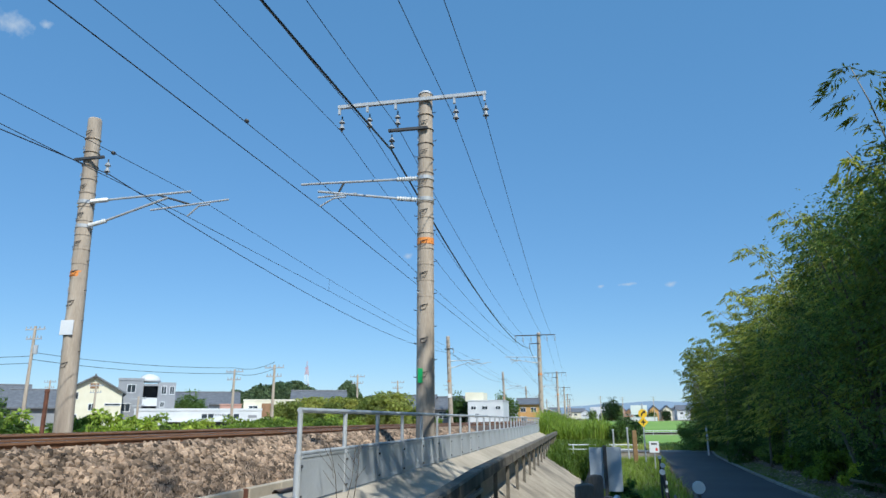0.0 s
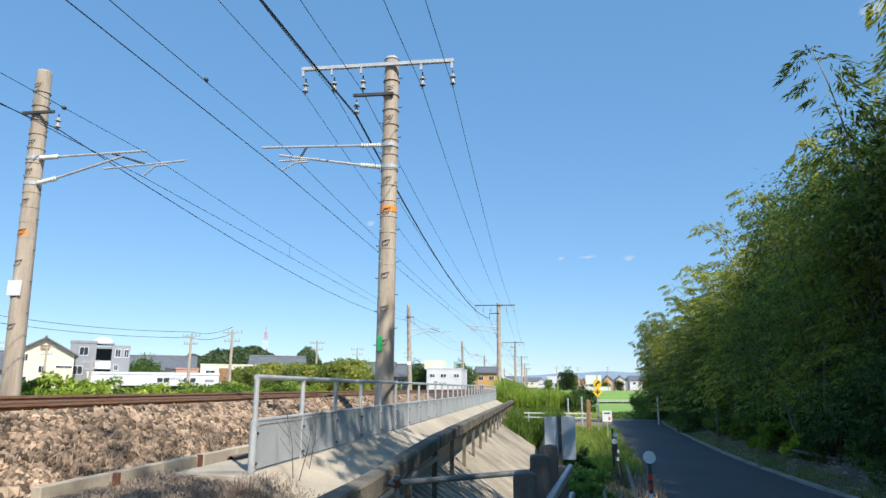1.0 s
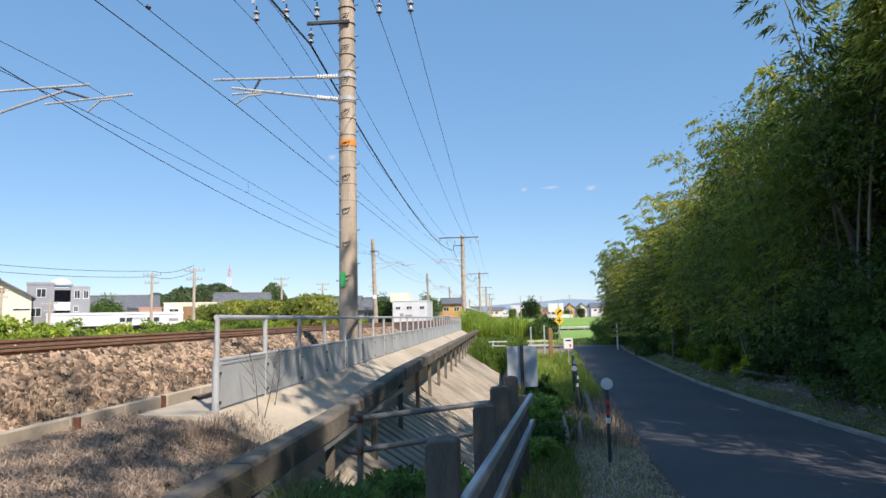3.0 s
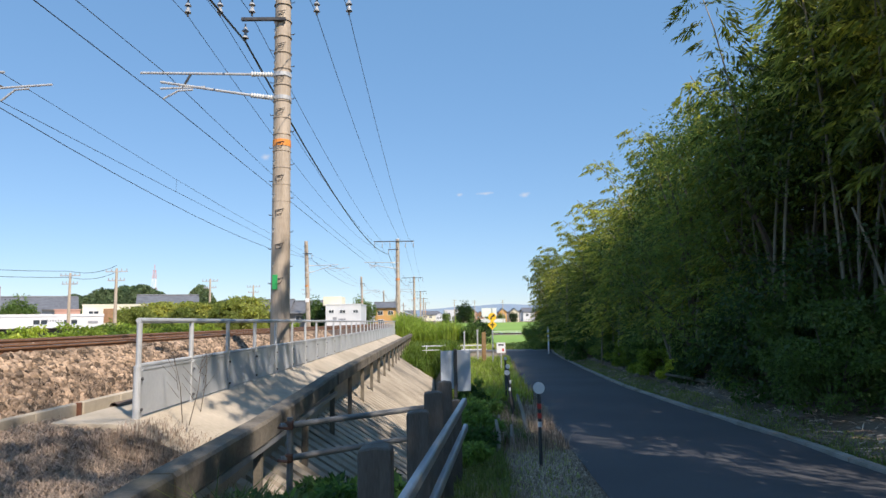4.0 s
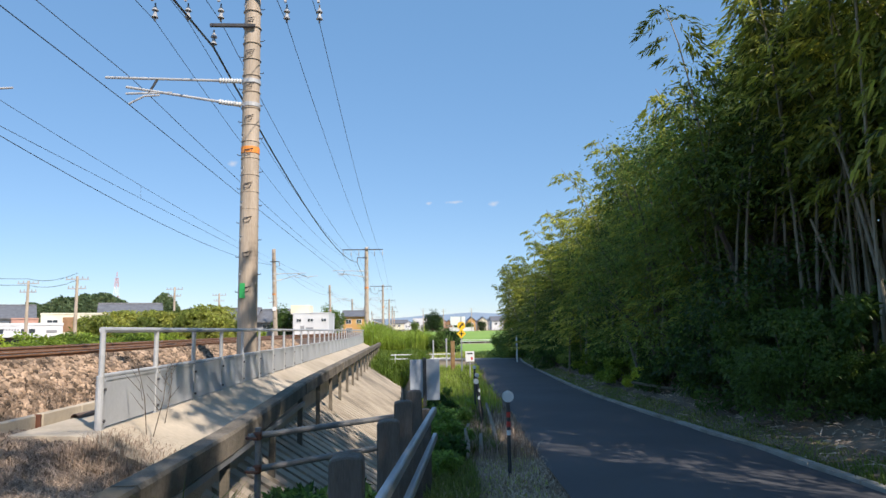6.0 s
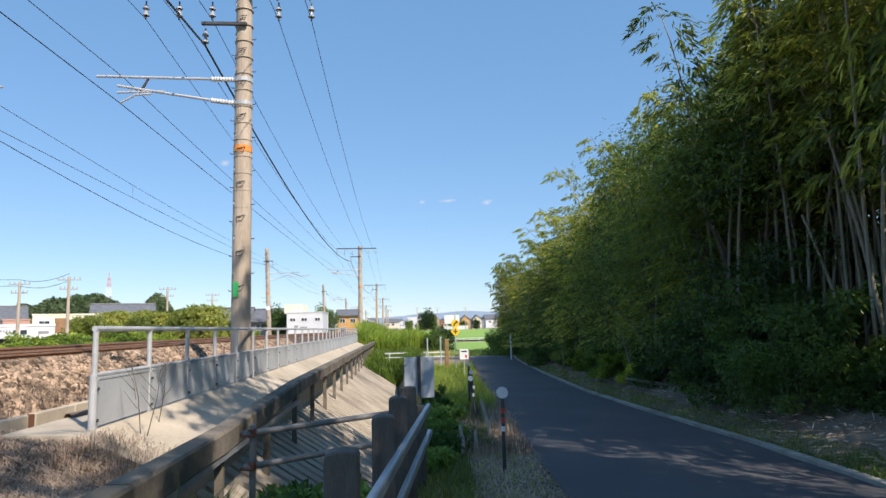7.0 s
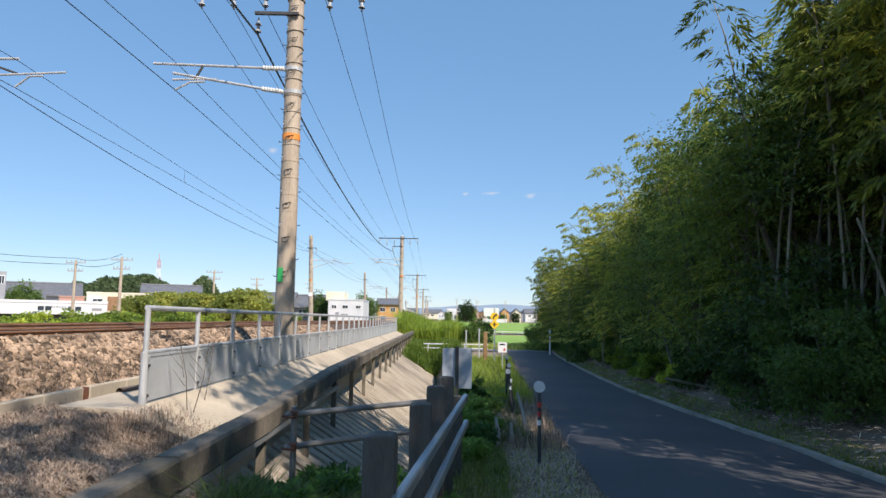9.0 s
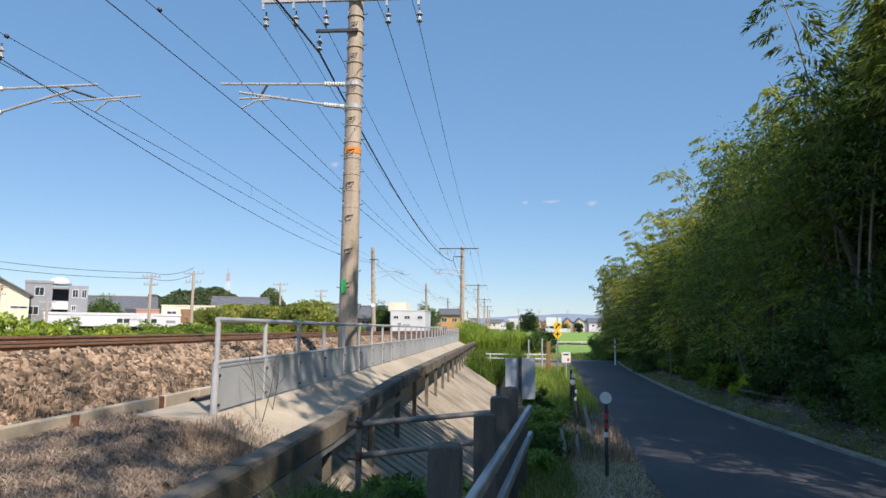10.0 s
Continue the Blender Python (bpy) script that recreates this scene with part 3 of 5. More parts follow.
for zig, sup in ((ZIG, SUP), (ZIGF, SUPL)):
    zc, zm = (7.22, 7.92) if sup is SUP else (7.03, 7.72)
    for y0, y1, x0, x1 in zip(sup[:3], sup[1:4], zig, zig[1:]):
        for i in (2, 6):
            t = i / 10
            yy, cx = y0 + (y1 - y0) * t, x0 + (x1 - x0) * t
            single("dropper", G().tube([(cx, yy, zc - 0.05 * 4 * t * (1 - t)), (cx, yy, zm - 0.35 * 4 * t * (1 - t))], 0.006, 4), WIRE, "thin dropper wire between messenger and contact wire", "wire", group="droppers")

for x, y, z in ((-7.24, -8.5, 7.66), (-6.98, 2.0, 7.66), (-6.72, 12.0, 7.86), (-10.6, 2.0, 7.4), (-10.32, 12.5, 7.64)):
    single("wire_clamp", G().tube([(x, y - 0.06, z), (x, y - 0.03, z), (x, y + 0.03, z), (x, y + 0.06, z)], [0.012, 0.045, 0.045, 0.012], 8), DARKST, "small dark clamp on an overhead wire", "clamp", group="wire clamps")

# ---- railway fence ----
fence = thing("railway_fence", "grey galvanised fence with solid lower panels on a concrete ledge", "fence", (-3.41, 0, 0.57))
FY = [7.86 + 1.665 * i for i in range(49)]
post_me = mesh_of("post", G().tube([(0, 0, 0), (0, 0, 1.11)], 0.032, 10), STEEL)
shoe_me = mesh_of("post_shoe", G().box(-0.035, 0.035, -0.05, 0.05, -0.03, 0.55), STEEL, 0.006)
bolt_me = mesh_of("bolt", G().tube([(0.03, 0, 0), (0.06, 0, 0)], 0.02, 6), DARKST)
panel_me = mesh_of("panel", G().box(-0.012, 0.012, 0.05, 1.615, 0.03, 0.565).box(-0.02, 0.02, 0.05, 1.615, 0.545, 0.575), PANEL)
for i, yy in enumerate(FY):
    share("post", post_me, fence, pose(0, yy, 0, 0, 0, 0))
    s = share("post_shoe", shoe_me, fence, pose(0.0, yy, 0))
    if i < 10:
        for z in (0.1, 0.45):
            share("bolt", bolt_me, s, pose(0, 0, z))
    if i < 48:
        share("panel", panel_me, fence, pose(0.012, yy, 0))
part("top_rail", G().tube([(0, FY[0] - 0.03, 1.12), (0, FY[-1], 1.12)], 0.034, 10), STEEL, fence)
part("middle_rail", G().tube([(0, FY[0] - 0.03, 0.60), (0, FY[-1], 0.60)], 0.026, 10), STEEL, fence)
part("end_post", G().tube([(0, FY[0] - 0.02, -0.05), (0, FY[0] - 0.02, 0.60)], 0.043, 12), STEEL, fence, "galvanised sleeve of the end post")

# ---- guard beam over the ditch ----
beam = thing("guard_beam", "mossy weathered concrete guard beam on steel posts above the ditch", "barrier", (-2.0, 0, 0))
def beam_z(y):
    return lerp(y, (2, 8, 13.5, 20, 90), (0.57, 0.54, 0.66, 0.66, 0.55))
PY = [2.3 + 2.75 * i for i in range(32)]
bpost = mesh_of("post", G().box(-0.045, 0.045, -0.05, 0.05, -1.2, 0.0), BEAM, 0.006)
brack = mesh_of("bracket", G().prism([(-0.02, -0.02), (0.16, -0.02), (-0.02, -0.20)], "x", -0.03, 0.03), DARKST)
for i, yy in enumerate(PY):
    z0, z1 = beam_z(yy), beam_z(yy + 2.75)
    if i < 31:
        g = G()
        n = 5
        for j in range(n + 1):
            t = j / n
            y = yy + 0.012 + 2.726 * t
            z = z0 + (z1 - z0) * t
            w = 0.004 * math.sin(i * 2.1 + j)
            g.v += [(-0.12 + w, y, z - 0.24), (-0.12 + w, y, z - 0.025), (-0.10, y, z), (0.09, y, z + w), (0.115 + w, y, z - 0.03), (0.115 + w, y, z - 0.24)]
            if j:
                k = len(g.v) - 12
                for a in range(6):
                    b = (a + 1) % 6
                    g.f.append([k + a, k + b, k + 6 + b, k + 6 + a])
        g.f += [[5, 4, 3, 2, 1, 0], [len(g.v) - 6 + a for a in range(6)]]
        part("beam_segment", g, BEAM, beam)
    share("post", bpost, beam, pose(0, yy, z0 - 0.24))
    share("bracket", brack, beam, pose(0.0, yy + 0.05, z0 - 0.24))
part("under_rail", G().box(0.04, 0.10, PY[0], PY[4], 0.22, 0.29), GALV, beam, "steel angle under the beam")

# ---- cable trough, markers and pipe ----
tr = thing("cable_trough", "pale concrete cable trough beside the ballast", "trough", (-4.45, 0, 0.42))
for i in range(9):
    y0 = 5.6 + i * 1.0
    part("trough_side", G().box(-0.05, 0.05, y0, y0 + 0.985, -0.05, 0.27), CONC, tr, bevel=0.01)
    if i < 4:
        part("trough_lid", G().box(0.06, 0.85, y0, y0 + 0.985, -0.05, 0.085), CONC, tr, bevel=0.01)
for xx, yy in ((-4.385, 8.45), (-4.30, 6.55)):
    single("marker_stake", G().box(-0.035, 0.035, -0.02, 0.02, 0, 0.22), RUST, "short rust-red marker stake at the trough", "marker", loc=(xx, yy, 0.48), group="trough markers", bevel=0.004)
pp = thing("drain_pipe", "brown open drain pipe lying beside the ledge", "pipe", (-4.12, 8.8, 0.60))
part("pipe_wall", G().tube([(0, 0, 0), (0.1, 1.3, 0)], 0.055, 12, False).tube([(0.1, 1.3, 0), (0, 0, 0)], 0.045, 12, False), mat("brown_pipe", (0.11, 0.075, 0.055), (0.18, 0.13, 0.10), 3, 0.7, 0.1), pp)


# ---- roadside things ----
rail_line = lambda y: lerp(y, (3.0, 7.4), (-0.26, 0.24))
fence2 = thing("roadside_barrier", "dark timber posts with two pale steel rails beside the ditch", "barrier")
for i, (yy, w, zt) in enumerate([(3.15, 0.155, 1.06), (4.55, 0.15, 1.03), (5.45, 0.15, 1.06), (6.35, 0.14, 1.06), (7.1, 0.13, 0.80)]):
    xx = lerp(yy, (3.15, 6.35), (-0.26, 0.10)) + (0.12 if i == 4 else 0)
    g = G()
    g.prism([(-w / 2, -0.5), (-w / 2, zt - 0.012), (-w / 2 + 0.012, zt), (0.01 * (i % 3), zt + 0.01), (w / 2 - 0.012, zt + 0.004), (w / 2, zt - 0.012), (w / 2, -0.5)], "y", -w * 0.45, w * 0.45)
    o = part("post", g, WOOD, fence2, bevel=0.008)
    o.location = (xx, yy, 0)
    part("bolt", G().tube([(w / 2, 0, 0.76), (w / 2 + 0.05, 0, 0.76)], 0.018, 6), RUST, o)
for z, y0, y1 in ((0.77, 2.2, 7.25), (0.47, 2.2, 7.45)):
    a, b = (lerp(y0, (3.15, 6.35), (-0.26, 0.10)), y0), (lerp(y1, (3.15, 7.4), (-0.26, 0.22)), y1)
    g = G()
    for x, y in ((-0.40 + 0.12, y0), (b[0] + 0.12, b[1])):
        g.v += [(x - 0.02, y, z - 0.038), (x + 0.015, y, z - 0.04), (x + 0.03, y, z - 0.025), (x + 0.03, y, z + 0.025), (x + 0.015, y, z + 0.038), (x - 0.02, y, z + 0.036)]
    g.f = [[i, (i + 1) % 6, 6 + (i + 1) % 6, 6 + i] for i in range(6)] + [[5, 4, 3, 2, 1, 0], [6, 7, 8, 9, 10, 11]]
    part("guard_rail", g, GALV, fence2, "pale grey steel guard rail", 0.004)

sc = thing("scaffold_frame", "steel scaffold pipes with rusty couplers spanning the ditch", "barrier")
for z0, z1 in ((0.80, 0.82), (0.54, 0.56)):
    part("pipe", G().tube([(-1.24, 5.55, z0), (0.0, 6.5, z1)], 0.026, 10), PIPE, sc)
    cp = part("coupler", G().box(-1.215, -1.145, 5.56, 5.65, z0 - 0.032, z0 + 0.032), RUST, sc, "rusty clamp", 0.01)
    part("coupler_bolt", G().tube([(-1.26, 5.56, z0 - 0.01), (-1.16, 5.50, z0 - 0.01)], 0.012, 6), RUST, cp)
part("upright", G().tube([(-1.18, 5.63, -0.7), (-1.18, 5.63, 0.86)], 0.026, 10), PIPE, sc)

bd = thing("back_board", "two pale blank sign sheets seen from behind on a dark post", "sign", (0.44, 13.8, -0.3))
part("sheet", G().box(-0.30, -0.035, 0.02, 0.035, 0.55, 1.32), SHEETM, bd, "pale grey sheet", 0.004)
part("sheet", G().box(0.035, 0.31, 0.02, 0.035, 0.50, 1.33), SHEETM, bd, "pale grey sheet", 0.004)
part("post", G().box(-0.035, 0.035, -0.04, 0.0, -0.3, 1.36), DARKST, bd, bevel=0.006)


def delineator(x, y, h, r, lean=0.0, label="slim dark roadside marker post with a white round reflector"):
    o = thing("reflector_post", label, "marker post", (x, y, dip(y) - 0.02), "roadside marker posts")
    part("shaft", G().tube([(lean, 0, -0.1), (lean * 0.4, 0, h * 0.5), (0, 0, h)], 0.022, 8), DARKST, o)
    for z, m_ in ((h - 0.16, REDP), (h - 0.27, REDP), (h - 0.37, WHITE)) if r > 0.06 else ((h - 0.25, WHITE),):
        part("band", G().tube([(0 + lean * (1 - z / h), 0, z - 0.03), (lean * (1 - z / h), 0, z + 0.03)], 0.026, 8), m_, o)
    d = part("reflector_disc", G().tube([(0, -0.012, h + r * 0.8), (0, -0.028, h + r * 0.8)], r, 20), WHITE, o, "white round reflector")
    part("disc_rim", G().tube([(0, 0.004, h + r * 0.8), (0, -0.012, h + r * 0.8)], r * 1.06, 20), STEEL, d)
    return o


delineator(1.255, 8.1, 0.86, 0.067)
delineator(1.30, 12.0, 0.80, 0.045, 0.12)
delineator(1.38, 12.6, 0.88, 0.04, 0.12)
delineator(1.52, 14.3, 0.95, 0.035, 0.0)
for i, (x, y, h, dx, dy) in enumerate([(0.90, 9.3, 0.42, -0.06, 0.0), (0.83, 9.0, 0.30, 0.03, 0.05), (1.07, 9.4, 0.33, 0.0, 0.04), (0.95, 10.4, 0.34, 0.04, 0), (1.42, 10.2, 0.66, -0.16, 0.1)]):
    o = thing("wooden_stake", "short pale weathered wooden stake in the verge", "stake", (x, y, dip(y) - 0.05), "verge stakes")
    part("shaft", G().tube([(0, 0, -0.05), (dx * 0.5, dy * 0.5, h * 0.55), (dx, dy, h)], [0.032, 0.03, 0.018], 7), mat("pale_wood", (0.30, 0.28, 0.25), (0.44, 0.42, 0.38), 6, 0.9, 0.5) if i == 0 else bpy.data.materials["pale_wood"], o)

ys_ = thing("warning_sign", "yellow round and diamond warning signs on a grey post", "sign", (2.46, 28, -0.35))
part("post", G().tube([(0, 0, 0), (0, 0, 2.5)], 0.03, 8), STEEL, ys_)
c = part("curve_plate", G().tube([(0, -0.03, 2.12), (0, -0.045, 2.12)], 0.17, 24), YELLOW, ys_, "yellow round plate")
part("arrow", G().prism([(-0.085, 2.02), (-0.025, 2.02), (-0.01, 2.10), (0.075, 2.15), (0.10, 2.11), (0.10, 2.23), (-0.01, 2.22), (0.025, 2.185), (-0.065, 2.13)], "y", -0.052, -0.046), BLACK, c)
c = part("diamond_plate", G().prism([(0, 1.59), (0.20, 1.79), (0, 1.99), (-0.20, 1.79)], "y", -0.05, -0.035), YELLOW, ys_, "yellow diamond plate")
part("crossing_mark", G().box(-0.022, 0.022, -0.058, -0.052, 1.69, 1.89).box(-0.09, -0.023, -0.058, -0.052, 1.77, 1.815).box(0.023, 0.09, -0.058, -0.052, 1.77, 1.815), BLACK, c)
ns = thing("notice_sign", "small white notice board with unreadable dark and red lines", "sign", (2.5, 25, -0.28))
part("post", G().tube([(0, 0.02, 0), (0, 0.02, 1.05)], 0.018, 8), STEEL, ns)
b_ = part("board", G().box(-0.165, 0.165, -0.01, 0.01, 0.70, 1.08), WHITE, ns, "white board", 0.004)
part("text_bar", G().box(-0.10, 0.10, -0.014, -0.0105, 0.97, 1.02), BLACK, b_)
part("text_bar", G().box(0.04, 0.11, -0.014, -0.0105, 0.76, 0.86), REDP, b_)
single("timber_post", G().box(-0.09, 0.09, -0.09, 0.09, -0.2, 1.4), mat("brown_timber", (0.20, 0.12, 0.05), (0.30, 0.19, 0.09), 4, 0.9, 0.4), "square brown timber post at the end of the verge", "post", loc=(2.23, 30, -0.3), bevel=0.015)
for x, y, h in ((2.05, 31.5, 1.6), (1.5, 33, 1.5), (6.85, 40, 1.6)):
    o = thing("slim_post", "slim pale steel post beside the lane", "post", (x, y, -0.45), "slim posts")
    part("shaft", G().tube([(0, 0, 0), (0, 0, h)], 0.05 if x > 5 else 0.035, 8), WHITE if x > 5 else STEEL, o)
    part("cap", G().tube([(0, 0, h), (0, 0, h + 0.05)], [0.06, 0.04], 8), STEEL, o)


def guard(name, label, x0, x1, y, z, n, h=0.75):
    o = thing(name, label, "guard rail", (0, y, z))
    for i in range(n):
        x = x0 + (x1 - x0) * i / (n - 1)
        part("post", G().tube([(x, 0.05, -0.1), (x, 0.05, h)], 0.035, 8), WHITE, o)
    for z1 in (h - 0.05, h - 0.32):
        part("rail_pipe", G().tube([(x0 - 0.3, 0, z1), (x1 + 0.3, 0, z1)], 0.03, 8), WHITE, o)


guard("guard_rail", "white steel guard rail along the crossing road", -0.5, 3.2, 44.6, -0.5, 4, 0.55)
guard("guard_rail", "long white guard rail across the rice fields", -2.0, 34.0, 118, -1.05, 14, 0.8)


# ---- plants ----
def leaf_arrays(P, D, L, W, N=None):
    """Four-cornered leaves from P along D; N, where given, is the way their faces look."""
    n = len(P)
    r = rng.normal(size=(n, 3))
    S = np.cross(D, r if N is None else N + 0.7 * r)
    S /= np.linalg.norm(S, axis=1, keepdims=True) + 1e-9
    L, W = np.asarray(L).reshape(-1, 1), np.asarray(W).reshape(-1, 1)
    droop = np.zeros((n, 3))
    droop[:, 2] = -0.12
    mid = P + D * L * 0.45
    v = np.stack([P, mid + S * W / 2, P + D * L + droop * L, mid - S * W / 2], 1).reshape(-1, 3)
    f = (np.arange(n)[:, None] * 4 + np.arange(4)[None])
    return v, f


def unit(a):
    return a / (np.linalg.norm(a, axis=1, keepdims=True) + 1e-9)


def leaf_part(name, P, D, L, W, material, parent, N=None):
    v, f = leaf_arrays(P, D, L, W, N)
    me = bpy.data.meshes.new(name)
    me.from_pydata(v.tolist(), [], f.tolist())
    me.materials.append(material)
    ob = new(name, me)
    ob.parent = parent
    return ob


def bamboo(h, culms, lean, low, material, label, leaves=30):
    """A clump of arching culms; each node bears feathery plumes of leaves with gaps between them."""
    o = thing("bamboo_clump", label, "bamboo", (0, 0, 0), "bamboo grove")
    P, D, N = [], [], []
    for c in range(culms):
        bx, by = rng.uniform(-0.8, 0.8, 2)
        a = rng.uniform(0, 6.28)
        lx, ly = lean * math.cos(a), lean * math.sin(a)
        hh = h * rng.uniform(0.80, 1.05)
        pts = []
        for i in range(9):
            s = i / 8
            pts.append((bx + lx * s ** 2.3, by + ly * s ** 2.3, hh * s - 0.09 * hh * s ** 5))
        part("culm", G().tube(pts, [0.042 * (1 - 0.8 * i / 8) for i in range(9)], 6), CULM, o, smooth=True)
        pa = np.array(pts)
        nodes = 24
        az = rng.uniform(0, 6.28)
        for k in range(nodes):
            s = low + (1 - low) * (k + 0.5 * rng.random()) / nodes
            base = np.array([np.interp(s * 8, range(9), pa[:, j]) for j in range(3)])
            az += math.pi + rng.uniform(-0.7, 0.7)
            for side in (-0.45, 0.45) if rng.random() < 0.75 else (0.0,):
                ax = az + side + rng.normal() * 0.2
                ln = (1.45 - 0.85 * s) * rng.uniform(0.65, 1.2)
                out = np.array([math.cos(ax), math.sin(ax), 0.0])
                t = 0.25 + 0.75 * np.sqrt(rng.random(leaves))[:, None]
                spread = rng.normal(size=(leaves, 1)) * 0.16 * ln * np.sin(t * 2.6)
                across = np.array([-math.sin(ax), math.cos(ax), 0.0])
                q = base + out * ln * t + np.array([0, 0, 1.0]) * ln * (0.55 * t - 0.75 * t ** 2) + across * spread
                q[:, 2] += rng.normal(size=leaves) * 0.035 - 0.10 * np.abs(spread[:, 0])
                P.append(q)
                D.append(out * 0.75 + across * np.sign(spread) * 0.5 + rng.normal(size=(leaves, 3)) * 0.28 + np.array([0, 0, -0.55]))
                N.append(np.repeat((out * 0.45 + np.array([0, 0, 1.0]))[None], leaves, 0))
    P, D, N = np.concatenate(P), unit(np.concatenate(D)), np.concatenate(N)
    n = len(P)
    leaf_part("crown", P, D, rng.uniform(0.14, 0.27, n), rng.uniform(0.034, 0.06, n), material, o, N)
    return o


def shrub(h, r, n_blobs, material, label, name="shrub", category="shrub", leaf=(0.06, 0.13), per=230, group="undergrowth"):
    """Twigs that carry uneven clumps of leaves."""
    o = thing(name, label, category, (0, 0, 0), group)
    P, D = [], []
    tw = G()
    for k in range(n_blobs):
        a, rr = rng.uniform(0, 6.28), r * math.sqrt(rng.random())
        z = h * rng.uniform(0.12, 1.0) * (1 - 0.45 * (rr / r) ** 2)
        c = np.array([rr * math.cos(a), rr * math.sin(a), z])
        if k % 2 == 0:
            tw.tube([(c[0] * 0.1, c[1] * 0.1, 0), (c[0] * 0.5, c[1] * 0.5, z * 0.6), tuple(c)], [0.012 * h, 0.008 * h, 0.003], 5, False)
        sz = rng.uniform(0.12, 0.3) * max(h, r) * 0.55
        q = np.clip(rng.normal(size=(per, 3)), -1.4, 1.4) * np.array([sz, sz, sz * 0.7]) * 0.6 + c
        q[:, 2] = np.maximum(q[:, 2], 0.02)
        P.append(q), D.append(unit(q - c) + rng.normal(size=(per, 3)) * 0.6 + np.array([0, 0, -0.2]))
    part("trunk", tw, BARK, o)
    P, D = np.concatenate(P), unit(np.concatenate(D))
    n = len(P)
    leaf_part("crown", P, D, rng.uniform(leaf[0], leaf[1], n), rng.uniform(leaf[0] * 0.4, leaf[1] * 0.45, n), material, o)
    return o


BL = "tall arching bamboo with dense drooping green leaves beside the lane"
variants = [bamboo(8.6, 5, 1.6, 0.26, BAMB, BL), bamboo(9.4, 5, 2.0, 0.30, BAMB, BL), bamboo(7.6, 4, 1.3, 0.16, BAMB, BL), bamboo(9.8, 5, 2.2, 0.34, BAMB, BL), bamboo(8.2, 5, 1.2, 0.22, BAMB, BL), bamboo(9.0, 6, 1.8, 0.46, BAMB, BL), bamboo(9.4, 6, 1.4, 0.42, BAMB, BL)]
sh = [shrub(1.5, 0.95, 26, BROAD, "dark leafy shrub at the foot of the bamboo grove"), shrub(2.4, 1.2, 34, BROAD, "tall dark leafy shrub at the edge of the grove"), shrub(0.8, 0.8, 18, BRIGHT, "low bright green weeds at the grove edge")]
dark_tree = shrub(7.0, 2.0, 46, BROAD, "dark broadleaf tree among the bamboo", "broadleaf_tree", "tree", (0.06, 0.11), 420, "")
prng = random.Random(7)


def edge(y):
    return road_mid(y) + road_half(y)


used = {}


def plant(ob, x, y, scale=1.0, rz=None, sink=0.05, zscale=None):
    """Puts a plant there: the first one itself, then copies of it."""
    m = pose(x, y, ground_z(x, y) - sink, 0, 0, prng.uniform(0, 360) if rz is None else rz)
    if ob.name in used:
        c = copy_thing(ob, m)
    else:
        used[ob.name], c = True, ob
        c.matrix_basis = m
    c.scale = (scale, scale, zscale or scale)
    return c


# beside and behind the start of the lane: tall, with gaps
for row, off in enumerate((1.9, 3.6)):
    y = -24 + row * 0.9
    while y < 7.5:
        high = prng.uniform(1.8, 2.35) if y < -8 else prng.uniform(1.35, 2.05)
        plant(variants[prng.choice((0, 1, 3, 4))], edge(y) + off + prng.uniform(-0.5, 0.5), y, prng.uniform(0.85, 1.05), zscale=high)
        y += prng.uniform(1.3, 2.9) if y < -5 else prng.uniform(2.0, 4.2)
for dx, y in ((1.6, 0.5), (2.3, 1.0), (1.9, 1.5), (1.4, 1.1)):
    plant(variants[prng.choice((0, 4, 1))], edge(y) + dx, y, 1.0, zscale=2.2)
# dark interior with bare lower culms
for row, off in enumerate((2.9, 4.4, 6.0, 7.6)):
    y = 7.6 + 0.5 * row
    while y < 14.5 + row:
        plant(variants[prng.choice((3, 5, 6, 5))], edge(y) + off + prng.uniform(-0.4, 0.4), y, prng.uniform(0.9, 1.05), zscale=lerp(y, (7, 9, 12, 18), (1.2, 1.05, 0.92, 0.9)) * prng.uniform(0.9, 1.06))
        y += prng.uniform(1.3, 2.0)
# separate masses along the bend, the sun between them
for row, (off, hs) in enumerate(((1.7, 0.62), (3.2, 0.86), (4.9, 0.98))):
    y = 14.2 + row * 1.1
    while y < (47, 44, 32)[row]:
        for k in range(2 if row else 1):
            kind = prng.choice((0, 2, 4) if row == 0 else (0, 1, 2, 4))
            plant(variants[kind], edge(y) + off + prng.uniform(-0.4, 0.4) + 0.5 * k, y + 0.9 * k, prng.uniform(0.9, 1.15) * (1.2 if y > 30 else 1.0), zscale=hs * prng.uniform(0.88, 1.1) * lerp(y, (14, 18, 24, 36, 46), (1.05, 1.08, 1.0, 0.98, 1.0)))
        y += prng.uniform(2.9, 4.2)
for y in np.arange(9, 46, 1.15):
    if y > 15 or prng.random() < 0.45:
        plant(sh[prng.choice((0, 1, 0, 2))], edge(y) + prng.uniform(0.95, 1.7), float(y), prng.uniform(0.7, 1.15))
for y in np.arange(6, 44, 1.5):
    plant(sh[prng.choice((0, 1))], edge(y) + prng.uniform(2.4, 4.0), float(y), prng.uniform(0.8, 1.3))
for x, y, s_ in ((8.6, 47.5, 0.85), (8.4, 49.5, 0.8), (9.0, 51, 0.85), (9.3, 50, 0.95), (9.6, 54, 0.95), (11, 52, 1.0)):
    plant(variants[prng.randrange(5)], x, y, s_)
for x, y in ((8.0, 48.5), (8.1, 50.5), (8.2, 47)):
    plant(sh[1], x, y, 1.2)
